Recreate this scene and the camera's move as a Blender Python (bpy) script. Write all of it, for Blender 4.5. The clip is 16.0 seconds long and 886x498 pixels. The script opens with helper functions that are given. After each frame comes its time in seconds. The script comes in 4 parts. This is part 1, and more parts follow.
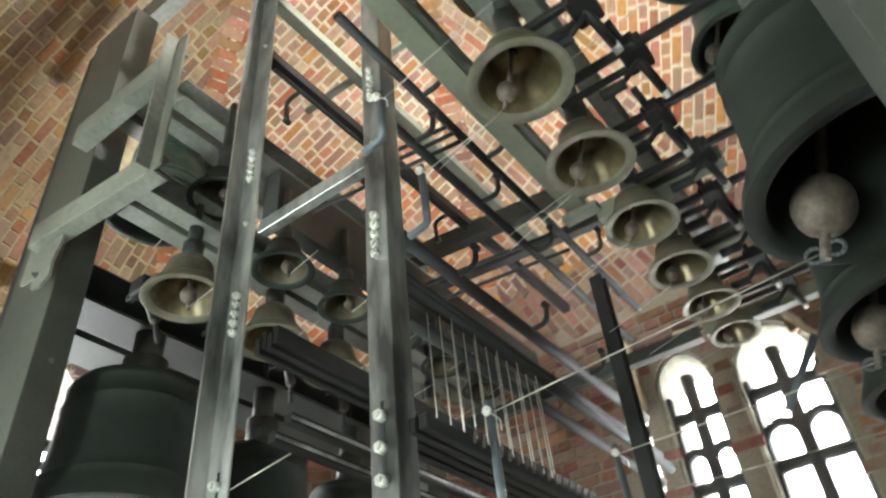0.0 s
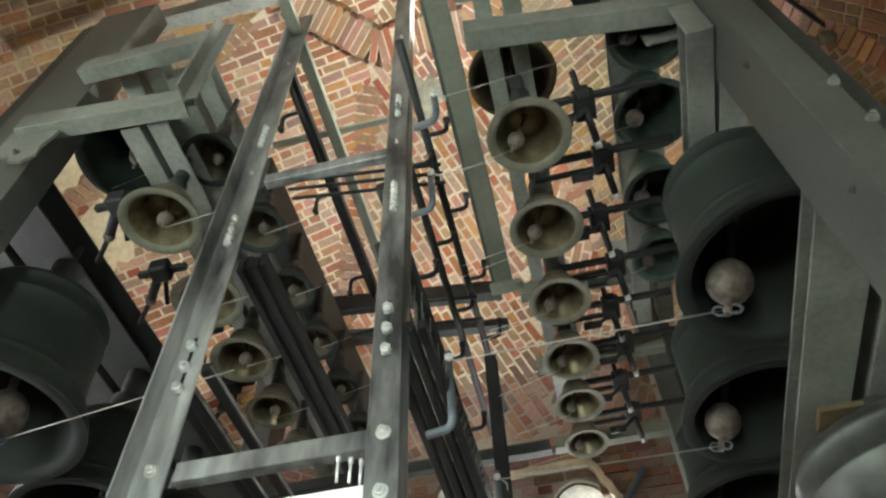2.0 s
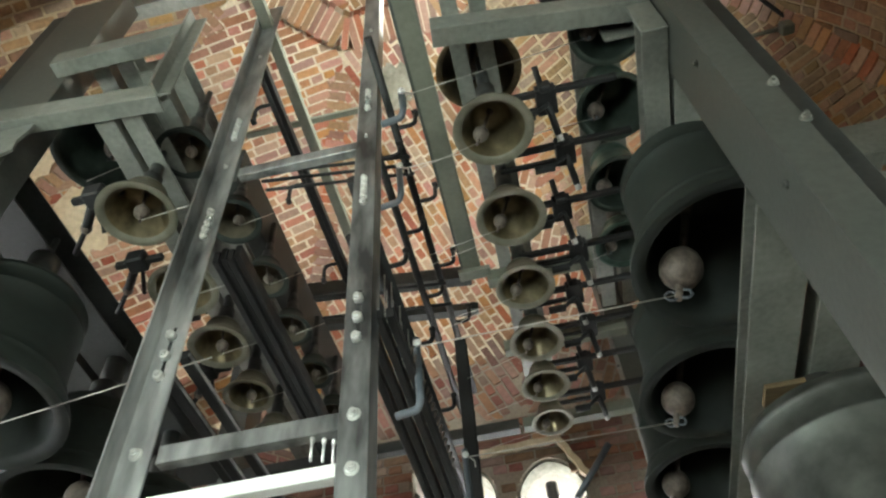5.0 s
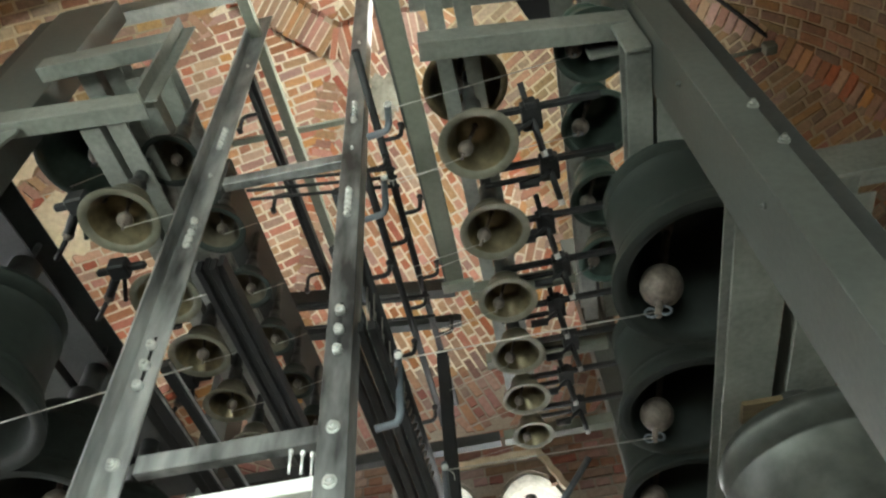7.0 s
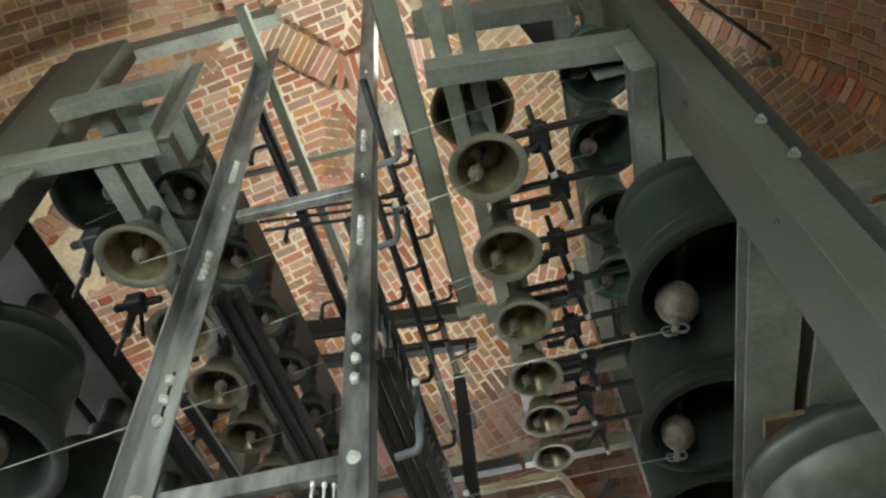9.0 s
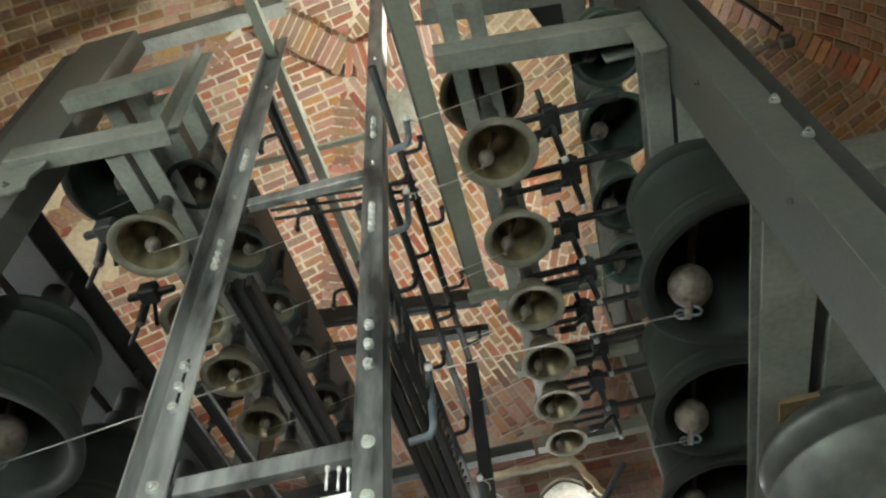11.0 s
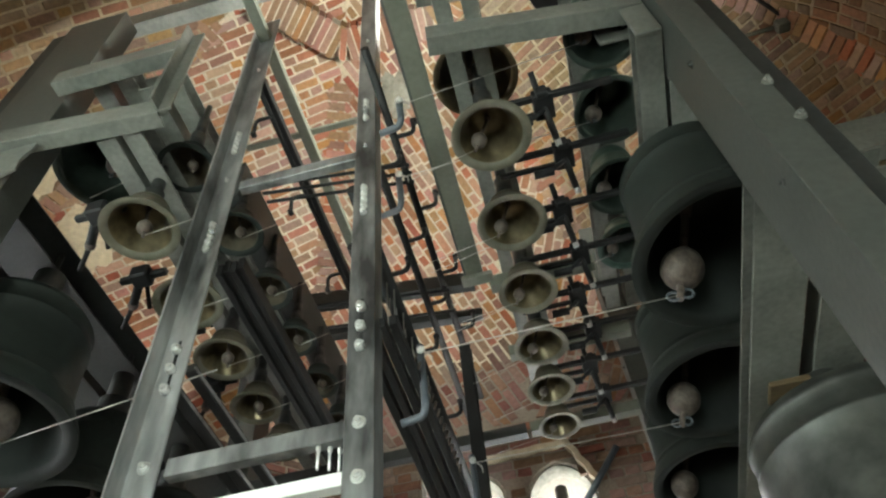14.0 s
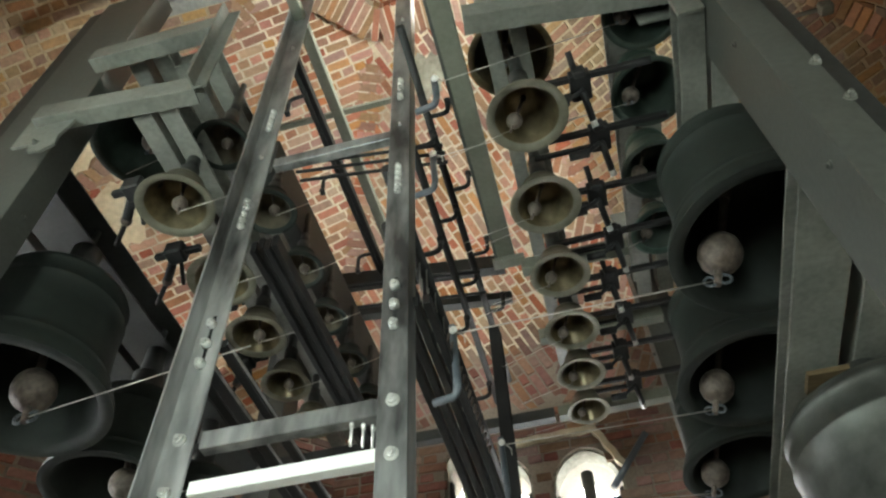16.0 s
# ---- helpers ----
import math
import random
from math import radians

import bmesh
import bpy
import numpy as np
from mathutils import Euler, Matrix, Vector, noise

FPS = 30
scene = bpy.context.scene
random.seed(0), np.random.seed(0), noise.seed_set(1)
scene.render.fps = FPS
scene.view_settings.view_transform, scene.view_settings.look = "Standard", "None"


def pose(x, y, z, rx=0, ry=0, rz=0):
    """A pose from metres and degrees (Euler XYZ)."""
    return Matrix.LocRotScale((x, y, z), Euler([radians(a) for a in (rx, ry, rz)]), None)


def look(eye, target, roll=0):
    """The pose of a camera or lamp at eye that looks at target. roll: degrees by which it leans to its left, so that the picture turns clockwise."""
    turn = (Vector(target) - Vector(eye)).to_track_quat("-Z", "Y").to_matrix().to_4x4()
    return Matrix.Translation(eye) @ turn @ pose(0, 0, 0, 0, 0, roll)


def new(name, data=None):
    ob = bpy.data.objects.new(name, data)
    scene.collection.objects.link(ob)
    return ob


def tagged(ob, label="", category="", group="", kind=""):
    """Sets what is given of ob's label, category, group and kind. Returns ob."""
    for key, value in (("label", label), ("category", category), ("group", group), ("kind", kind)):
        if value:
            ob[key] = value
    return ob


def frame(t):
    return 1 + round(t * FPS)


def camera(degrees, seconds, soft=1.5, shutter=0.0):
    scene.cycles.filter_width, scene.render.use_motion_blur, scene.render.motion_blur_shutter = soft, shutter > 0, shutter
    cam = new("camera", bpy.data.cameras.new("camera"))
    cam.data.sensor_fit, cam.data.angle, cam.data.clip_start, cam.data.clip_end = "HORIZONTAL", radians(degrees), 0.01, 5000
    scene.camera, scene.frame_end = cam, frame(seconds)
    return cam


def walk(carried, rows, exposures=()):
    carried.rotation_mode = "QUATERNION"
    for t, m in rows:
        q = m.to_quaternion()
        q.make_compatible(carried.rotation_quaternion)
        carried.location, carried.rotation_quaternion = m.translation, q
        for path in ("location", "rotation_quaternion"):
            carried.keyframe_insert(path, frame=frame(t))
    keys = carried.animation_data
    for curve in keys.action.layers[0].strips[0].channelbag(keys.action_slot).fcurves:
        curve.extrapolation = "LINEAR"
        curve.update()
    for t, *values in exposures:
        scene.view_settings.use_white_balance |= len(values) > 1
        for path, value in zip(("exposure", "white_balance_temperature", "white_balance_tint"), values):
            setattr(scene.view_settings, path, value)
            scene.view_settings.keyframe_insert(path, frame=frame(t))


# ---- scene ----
cam = camera(62.1, 16.0, soft=2.3, shutter=0.5)
PATH = [
    (0, (0.701, 0.875, 1.785), (-0.147, 2.19, 3.031), -6.1),
    (0.5, (0.517, 0.806, 1.609), (-0.14, 2.097, 2.988), -2.2),
    (1, (0.381, 0.84, 1.472), (-0.27, 2.092, 2.889), 2.2),
    (1.5, (0.272, 0.911, 1.342), (-0.208, 2.164, 2.825), 1.4),
    (2, (0.213, 0.809, 1.189), (-0.031, 2.012, 2.768), -2.4),
    (2.5, (0.171, 0.769, 1.194), (-0.083, 1.989, 2.758), -0.2),
    (3, (0.214, 0.748, 1.138), (0.042, 1.907, 2.759), -0.4),
    (3.5, (0.269, 0.726, 1.114), (0.154, 1.916, 2.717), -5.8),
    (4, (0.244, 0.738, 1.126), (0.02, 1.993, 2.667), -4.5),
    (6.5, (0.263, 0.722, 1.117), (0.141, 1.974, 2.672), -6.4),
    (7, (0.261, 0.719, 1.12), (0.116, 1.962, 2.68), -5.6),
    (7.5, (0.267, 0.703, 1.123), (0.153, 1.91, 2.714), -7.8),
    (8, (0.261, 0.701, 1.127), (0.106, 1.898, 2.721), -5.9),
    (8.5, (0.259, 0.706, 1.121), (0.112, 1.897, 2.721), -7.2),
    (9, (0.258, 0.706, 1.122), (0.095, 1.898, 2.72), -6.7),
    (11.5, (0.253, 0.722, 1.117), (0.051, 1.944, 2.688), -6.3),
    (12, (0.26, 0.729, 1.116), (0.064, 1.964, 2.677), -6.8),
    (12.5, (0.253, 0.723, 1.117), (0.041, 1.952, 2.681), -6.1),
    (13, (0.253, 0.723, 1.118), (0.038, 1.949, 2.683), -6.1),
    (13.5, (0.255, 0.725, 1.114), (0.054, 1.956, 2.679), -6.2),
    (14, (0.26, 0.728, 1.113), (0.065, 1.966, 2.671), -6.4),
    (14.5, (0.258, 0.729, 1.112), (0.06, 1.971, 2.668), -6.1),
    (15, (0.246, 0.733, 1.113), (0.016, 1.97, 2.668), -5.2),
    (15.5, (0.241, 0.739, 1.117), (-0.02, 1.996, 2.65), -3.8),
    (16, (0.236, 0.74, 1.117), (-0.038, 1.992, 2.652), -2.8),
]
walk(cam, [(t, look(eye, target, roll)) for t, eye, target, roll in PATH],
     [(0.0, 0.78), (0.5, 0.58), (1.0, 0.39), (1.5, 0.3), (4.0, 0.28), (9.0, 0.23), (12.0, 0.18), (16.0, 0.12)])

# ---- world and light ----
world = bpy.data.worlds.new("sky")
scene.world = world
world.use_nodes = True
wn = world.node_tree.nodes
sky = wn.new("ShaderNodeTexSky")
sky.sky_type, sky.sun_disc = "NISHITA", False
sky.sun_elevation, sky.sun_rotation = radians(35), radians(200)
world.node_tree.links.new(sky.outputs[0], wn["Background"].inputs[0])
wn["Background"].inputs[1].default_value = 0.12
sun = new("sun", bpy.data.lights.new("sun", "SUN"))
sun.data.energy, sun.data.angle, sun.data.color = 3.0, radians(0.5), (1.0, 0.95, 0.88)
sun.matrix_world = look((0, 0, 20), (-6.5, 3.0, 12.0))


def window_or_fill_lamp(loc, target, w, h, watts, color):
    lamp = new("window_or_fill_light", bpy.data.lights.new("window_or_fill_light", "AREA"))
    lamp.data.shape, lamp.data.size, lamp.data.size_y, lamp.data.energy, lamp.data.color = "RECTANGLE", w, h, watts, color
    lamp.matrix_world = look(loc, target)
    return lamp


# ---- materials ----
def material(name, base, rough=0.5, metal=0.0, vary=0.25, grain=40.0, blotch=4.0, bump=0.1, tint=None, streak=None, random_tint=0.0, island=False):
    m = bpy.data.materials.new(name)
    m.use_nodes = True
    n, l = m.node_tree.nodes, m.node_tree.links
    b = n["Principled BSDF"]
    tc = n.new("ShaderNodeTexCoord")
    mp = n.new("ShaderNodeMapping")
    l.new(tc.outputs["Object"], mp.inputs[0])
    if streak:
        mp.inputs["Scale"].default_value = streak
    big = n.new("ShaderNodeTexNoise")
    big.inputs["Scale"].default_value, big.inputs["Detail"].default_value = blotch, 5
    small = n.new("ShaderNodeTexNoise")
    small.inputs["Scale"].default_value, small.inputs["Detail"].default_value = grain, 4
    l.new(mp.outputs[0], big.inputs[0])
    l.new(mp.outputs[0], small.inputs[0])
    ramp = n.new("ShaderNodeValToRGB")
    t = tint or [c * (1 - vary) for c in base]
    ramp.color_ramp.elements[0].color = (*t, 1)
    ramp.color_ramp.elements[1].color = (*[min(1, c * (1 + vary)) for c in base], 1)
    ramp.color_ramp.elements[0].position, ramp.color_ramp.elements[1].position = 0.35, 0.68
    add = n.new("ShaderNodeMath")
    add.operation = "MULTIPLY_ADD"
    add.inputs[1].default_value = 0.35
    l.new(small.outputs[0], add.inputs[0])
    sub = n.new("ShaderNodeMath")
    sub.operation = "MULTIPLY"
    sub.inputs[1].default_value = 0.65
    l.new(big.outputs[0], sub.inputs[0])
    l.new(sub.outputs[0], add.inputs[2])
    l.new(add.outputs[0], ramp.inputs[0])
    out = ramp.outputs[0]
    if random_tint:
        hsv = n.new("ShaderNodeHueSaturation")
        src = n.new("ShaderNodeNewGeometry").outputs["Random Per Island"] if island else n.new("ShaderNodeObjectInfo").outputs["Random"]
        mr = n.new("ShaderNodeMapRange")
        mr.inputs[3].default_value, mr.inputs[4].default_value = 1 - random_tint, 1 + random_tint
        l.new(src, mr.inputs[0])
        l.new(mr.outputs[0], hsv.inputs["Value"])
        ms = n.new("ShaderNodeMath")
        ms.operation = "MULTIPLY_ADD"
        ms.inputs[1].default_value, ms.inputs[2].default_value = 0.05, 0.475
        fr = n.new("ShaderNodeMath")
        fr.operation = "FRACT"
        m7 = n.new("ShaderNodeMath")
        m7.operation = "MULTIPLY"
        m7.inputs[1].default_value = 7.3
        l.new(src, m7.inputs[0])
        l.new(m7.outputs[0], fr.inputs[0])
        l.new(fr.outputs[0], ms.inputs[0])
        l.new(ms.outputs[0], hsv.inputs["Hue"])
        m13 = n.new("ShaderNodeMath")
        m13.operation = "MULTIPLY"
        m13.inputs[1].default_value = 13.7
        l.new(src, m13.inputs[0])
        f2 = n.new("ShaderNodeMath")
        f2.operation = "FRACT"
        l.new(m13.outputs[0], f2.inputs[0])
        sr = n.new("ShaderNodeMapRange")
        sr.inputs[3].default_value, sr.inputs[4].default_value = 0.62, 1.12
        l.new(f2.outputs[0], sr.inputs[0])
        l.new(sr.outputs[0], hsv.inputs["Saturation"])
        l.new(out, hsv.inputs["Color"])
        out = hsv.outputs[0]
    l.new(out, b.inputs["Base Color"])
    rr = n.new("ShaderNodeMapRange")
    rr.inputs[3].default_value, rr.inputs[4].default_value = max(0.05, rough - 0.12), min(1, rough + 0.12)
    l.new(big.outputs[0], rr.inputs[0])
    l.new(rr.outputs[0], b.inputs["Roughness"])
    b.inputs["Metallic"].default_value = metal
    bp = n.new("ShaderNodeBump")
    bp.inputs["Strength"].default_value, bp.inputs["Distance"].default_value = bump, 0.004
    l.new(small.outputs[0], bp.inputs["Height"])
    l.new(bp.outputs[0], b.inputs["Normal"])
    return m


PAINT = material("grey_paint", (0.092, 0.096, 0.087), 0.45, 0.0, 0.22, 60, 5, 0.12)
# grey_paint brightened for the beams: light from below is put into the colour
PAINT_LIT = material("lit_grey_paint", (0.22, 0.222, 0.2), 0.45, 0.0, 0.25, 50, 5, 0.12, tint=(0.14, 0.142, 0.128))
PAINT_DARK = material("dark_paint", (0.045, 0.047, 0.045), 0.5, 0.0, 0.3, 60, 6, 0.12)
GREENGREY = material("green_grey_paint", (0.17, 0.175, 0.14), 0.5, 0.0, 0.2, 50, 5, 0.1)
BLACK = material("black_iron", (0.017, 0.017, 0.018), 0.58, 0.1, 0.3, 70, 8, 0.15)
STEEL = material("brushed_steel", (0.5, 0.505, 0.505), 0.36, 0.55, 0.3, 22, 6, 0.1, tint=(0.065, 0.064, 0.066), streak=(1, 1, 0.3))
ZINC = material("zinc", (0.78, 0.78, 0.76), 0.3, 0.6, 0.15, 90, 12, 0.08)
WIRE = material("wire", (0.5, 0.48, 0.44), 0.35, 0.7, 0.1, 50, 8, 0.02)
BRONZE = material("bronze", (0.16, 0.148, 0.108), 0.45, 0.35, 0.25, 35, 6, 0.12, tint=(0.085, 0.08, 0.06))
BRONZE_IN = material("bronze_inside", (0.22, 0.175, 0.105), 0.33, 0.65, 0.3, 35, 6, 0.12, tint=(0.09, 0.074, 0.046))
BRONZE_DIM = material("dull_bronze_inside", (0.11, 0.09, 0.06), 0.45, 0.4, 0.3, 35, 6, 0.12, tint=(0.055, 0.046, 0.032))
LIP = material("worn_bronze_lip", (0.21, 0.2, 0.155), 0.5, 0.3, 0.2, 35, 7, 0.12, tint=(0.14, 0.132, 0.1))
PATINA = material("dark_bronze", (0.023, 0.03, 0.026), 0.68, 0.15, 0.3, 30, 5, 0.12, tint=(0.016, 0.021, 0.018))
GREYBELL = material("grey_bronze", (0.1, 0.105, 0.094), 0.44, 0.35, 0.35, 16, 5, 0.14, tint=(0.03, 0.032, 0.029))
PATINA_IN = material("dark_bronze_inside", (0.019, 0.024, 0.021), 0.72, 0.1, 0.3, 30, 5, 0.12)
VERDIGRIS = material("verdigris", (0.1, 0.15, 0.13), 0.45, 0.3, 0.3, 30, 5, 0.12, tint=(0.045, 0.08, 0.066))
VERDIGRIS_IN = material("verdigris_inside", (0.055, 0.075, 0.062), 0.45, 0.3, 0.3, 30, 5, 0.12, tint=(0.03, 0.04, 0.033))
IRON = material("clapper_iron", (0.14, 0.112, 0.094), 0.58, 0.25, 0.45, 60, 22, 0.7, tint=(0.05, 0.038, 0.032))
WOOD = material("wood", (0.15, 0.105, 0.055), 0.55, 0, 0.3, 18, 4, 0.2, streak=(1, 6, 6))
MORTAR = material("mortar", (0.7, 0.62, 0.49), 0.9, 0, 0.2, 50, 1.2, 0.5, tint=(0.42, 0.35, 0.26))
BRICK = material("red_brick", (0.43, 0.2, 0.108), 0.85, 0, 0.25, 35, 1.1, 0.5, tint=(0.29, 0.135, 0.07), random_tint=0.28, island=True)
# browner masonry; the weaker light on these cells is in the tone as well
MORTAR_BROWN = material("dim_brown_mortar", (0.44, 0.36, 0.24), 0.9, 0, 0.25, 50, 1.2, 0.5, tint=(0.26, 0.2, 0.13))
BRICK_BROWN = material("dim_brown_brick", (0.32, 0.18, 0.095), 0.88, 0, 0.25, 35, 1.1, 0.5, tint=(0.17, 0.105, 0.06), random_tint=0.28, island=True)
# wall masonry: sooty, with the walls' shade put into the colour too
MORTAR_SHADED = material("sooty_shaded_mortar", (0.3, 0.26, 0.215), 0.9, 0, 0.25, 50, 1.2, 0.5, tint=(0.18, 0.15, 0.12))
BRICK_SHADED = material("sooty_shaded_brick", (0.27, 0.145, 0.1), 0.88, 0, 0.25, 35, 1.1, 0.5, tint=(0.17, 0.085, 0.062), random_tint=0.3, island=True)
STONE = material("pale_plaster", (0.68, 0.6, 0.45), 0.85, 0, 0.18, 25, 3, 0.4, tint=(0.45, 0.37, 0.25))
FLOOR = material("floor_boards", (0.2, 0.15, 0.1), 0.7, 0, 0.3, 14, 2, 0.3, random_tint=0.2)
BLUEGREY = material("blue_grey_steel", (0.11, 0.125, 0.145), 0.42, 0.3, 0.25, 50, 8, 0.1)
RUBBLE = material("grey_rubble", (0.36, 0.34, 0.28), 0.9, 0, 0.3, 30, 5, 0.8, tint=(0.2, 0.19, 0.15))
LEAD = material("lead", (0.08, 0.08, 0.085), 0.5, 0.3, 0.2, 40, 6, 0.1)
ALU = material("aluminium", (0.9, 0.9, 0.88), 0.35, 0.0, 0.06, 60, 8, 0.05)
CERAMIC = material("pale_fitting", (0.6, 0.58, 0.52), 0.4, 0, 0.1, 30, 5, 0.05)
BACK = bpy.data.materials.new("bright_sky_backdrop")
BACK.use_nodes = True
BACK.node_tree.nodes["Principled BSDF"].inputs["Emission Color"].default_value = (0.95, 0.98, 1.0, 1)
BACK.node_tree.nodes["Principled BSDF"].inputs["Emission Strength"].default_value = 14.0
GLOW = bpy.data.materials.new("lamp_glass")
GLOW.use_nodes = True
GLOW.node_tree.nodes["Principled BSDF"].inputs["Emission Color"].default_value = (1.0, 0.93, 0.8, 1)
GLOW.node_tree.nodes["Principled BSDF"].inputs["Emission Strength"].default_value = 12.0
GLASS = bpy.data.materials.new("window_glass")
GLASS.use_nodes = True
gb = GLASS.node_tree.nodes["Principled BSDF"]
gb.inputs["Transmission Weight"].default_value, gb.inputs["Roughness"].default_value, gb.inputs["IOR"].default_value = 1.0, 0.15, 1.3
gb.inputs["Base Color"].default_value = (0.95, 0.97, 0.95, 1)


# ---- building helpers ----
def link_mesh(name, bm, mat):
    me = bpy.data.meshes.new(name)
    bm.to_mesh(me)
    bm.free()
    for mm in (mat if isinstance(mat, (list, tuple)) else [mat]):
        me.materials.append(mm)
    return new(name, me)


def part(name, bm, mat, parent=None, label=""):
    ob = link_mesh(name, bm, mat)
    if parent is not None:
        ob.parent = parent
    return tagged(ob, label)


def thing(name, loc, label, category, group="", kind=""):
    ob = new(name)
    ob.empty_display_size = 0.05
    ob.location = loc
    return tagged(ob, label, category, group, kind)


def box(bm, lo, hi, bevel=0.0):
    c = [(a + b) / 2 for a, b in zip(lo, hi)]
    r = bmesh.ops.create_cube(bm, size=1, matrix=Matrix.Translation(c) @ Matrix.Diagonal((*[b - a for a, b in zip(lo, hi)], 1)))
    if bevel:
        ed = list({e for v in r["verts"] for e in v.link_edges})
        bmesh.ops.bevel(bm, geom=ed, offset=bevel, segments=1, affect="EDGES", profile=0.5)
    return bm


def boxes(*pairs, bevel=0.0):
    bm = bmesh.new()
    for lo, hi in pairs:
        box(bm, lo, hi, bevel)
    return bm


def rod(bm, a, b, r, seg=10, r2=None):
    a, b = Vector(a), Vector(b)
    d = b - a
    m = Matrix.Translation((a + b) / 2) @ d.to_track_quat("Z", "Y").to_matrix().to_4x4()
    res = bmesh.ops.create_cone(bm, cap_ends=True, segments=seg, radius1=r, radius2=r if r2 is None else r2, depth=d.length, matrix=m)
    for v in res["verts"]:
        for f in v.link_faces:
            f.smooth = len(f.verts) == 4
    return bm


def rods(*segs, seg=10):
    bm = bmesh.new()
    for a, b, r in segs:
        rod(bm, a, b, r, seg)
    return bm


def tube(pts, r, seg=8):
    """A bent round bar through the points, with rounded corners."""
    bm = bmesh.new()
    path = [Vector(pts[0])]
    for p, q, s in zip(pts, pts[1:], pts[2:]):
        p, q, s = Vector(p), Vector(q), Vector(s)
        k = min(0.45 * (q - p).length, 0.45 * (s - q).length, 4 * r)
        a, b = q + (p - q).normalized() * k, q + (s - q).normalized() * k
        for i in range(6):
            u = i / 5
            path.append((1 - u) ** 2 * a + 2 * u * (1 - u) * q + u * u * b)
    path.append(Vector(pts[-1]))
    rings, up = [], None
    for i, p in enumerate(path):
        d = (path[min(i + 1, len(path) - 1)] - path[max(i - 1, 0)]).normalized()
        if up is None:
            up = d.orthogonal().normalized()
        up = (up - d * up.dot(d)).normalized()
        side = d.cross(up)
        rings.append([bm.verts.new(p + r * (math.cos(2 * math.pi * j / seg) * up + math.sin(2 * math.pi * j / seg) * side)) for j in range(seg)])
    for a, b in zip(rings, rings[1:]):
        for j in range(seg):
            f = bm.faces.new((a[j], a[(j + 1) % seg], b[(j + 1) % seg], b[j]))
            f.smooth = True
    bm.faces.new(rings[0][::-1])
    bm.faces.new(rings[-1])
    bmesh.ops.recalc_face_normals(bm, faces=bm.faces)
    return bm


def lathe(profile, seg=40, closed=True):
    bm = bmesh.new()
    rings = []
    for r, z in profile:
        rings.append([bm.verts.new((r * math.cos(2 * math.pi * j / seg), r * math.sin(2 * math.pi * j / seg), z)) for j in range(seg)])
    for a, b in zip(rings, rings[1:]):
        for j in range(seg):
            f = bm.faces.new((a[j], a[(j + 1) % seg], b[(j + 1) % seg], b[j]))
            f.smooth = True
    bmesh.ops.remove_doubles(bm, verts=bm.verts, dist=1e-5)
    bmesh.ops.recalc_face_normals(bm, faces=bm.faces)
    return bm


def profile_bar(outline, length, axis, at):
    """A straight rolled section: outline in the two other axes, swept along axis from at."""
    bm = bmesh.new()
    i = "xyz".index(axis)
    o = [k for k in range(3) if k != i]

    def place(p, s):
        v = list(at)
        v[i] += s
        v[o[0]] += p[0]
        v[o[1]] += p[1]
        return bm.verts.new(v)
    a = [place(p, 0) for p in outline]
    b = [place(p, length) for p in outline]
    n = len(outline)
    for j in range(n):
        bm.faces.new((a[j], a[(j + 1) % n], b[(j + 1) % n], b[j]))
    bm.faces.new(a)
    bm.faces.new(b)
    bmesh.ops.recalc_face_normals(bm, faces=bm.faces)
    long_edges = [e for e in bm.edges if abs((e.verts[0].co - e.verts[1].co)[i]) > length * 0.5]
    bmesh.ops.bevel(bm, geom=long_edges, offset=0.0018, segments=1, affect="EDGES")
    return bm


def u_section(w, h, t, web="low"):
    """U outline, w along the first axis, h along the second; web at the low or high end of the first axis."""
    pts = [(0, 0), (w, 0), (w, t), (t, t), (t, h - t), (w, h - t), (w, h), (0, h)]
    return pts if web == "low" else [(w - a, b) for a, b in pts][::-1]


def hexbolt(bm, at, direction, r=0.011, d=0.011, washer=True):
    d_ = Vector(direction).normalized()
    at = Vector(at)
    if washer:
        rod(bm, at - d_ * 0.001, at + d_ * 0.003, r * 1.35, 14)
    rod(bm, at, at + d_ * d, r, 6)
    rod(bm, at + d_ * d, at + d_ * (d + 0.007), r * 0.55, 8)
    return bm


# ---- the tower room: octagonal brick drum with a cloister vault ----
CX, CY, INR, SPRING, RISE = -0.31, 2.0, 2.9, 4.3, 2.7
HALF = math.tan(radians(22.5))
COURSE, GAP = 0.07, 0.014


def face_axes(deg):
    n = Vector((math.cos(radians(deg)), math.sin(radians(deg)), 0))
    return n, Vector((n.y, -n.x, 0))


def arch_top(op, u):
    u0, u1, z0, z1 = op
    half = (u1 - u0) / 2
    x = abs(u - (u0 + u1) / 2) / half
    return z1 - half * 1.25 * (1 - math.sqrt(max(0, 1 - min(1, x) ** 1.7)))


def in_opening(ops, u, z, pad=0.0):
    for op in ops:
        if op[0] - pad < u < op[1] + pad and op[2] - pad < z < arch_top(op, u) + pad:
            return True
    return False


def surface(deg, u, v):
    """Place and inward normal on a face of the room; v runs up the wall and on round the vault."""
    n, s = face_axes(deg)
    if v <= SPRING:
        return Vector((CX, CY, v)) + n * INR + s * u, -n
    a = min(math.pi / 2, (v - SPRING) / ((INR + RISE) / 2))
    r = INR * math.cos(a)
    z = SPRING + RISE * math.sin(a)
    nn = (-n * math.cos(a) * RISE + Vector((0, 0, -1)) * math.sin(a) * INR).normalized()
    return Vector((CX, CY, z)) + n * r + s * u, nn


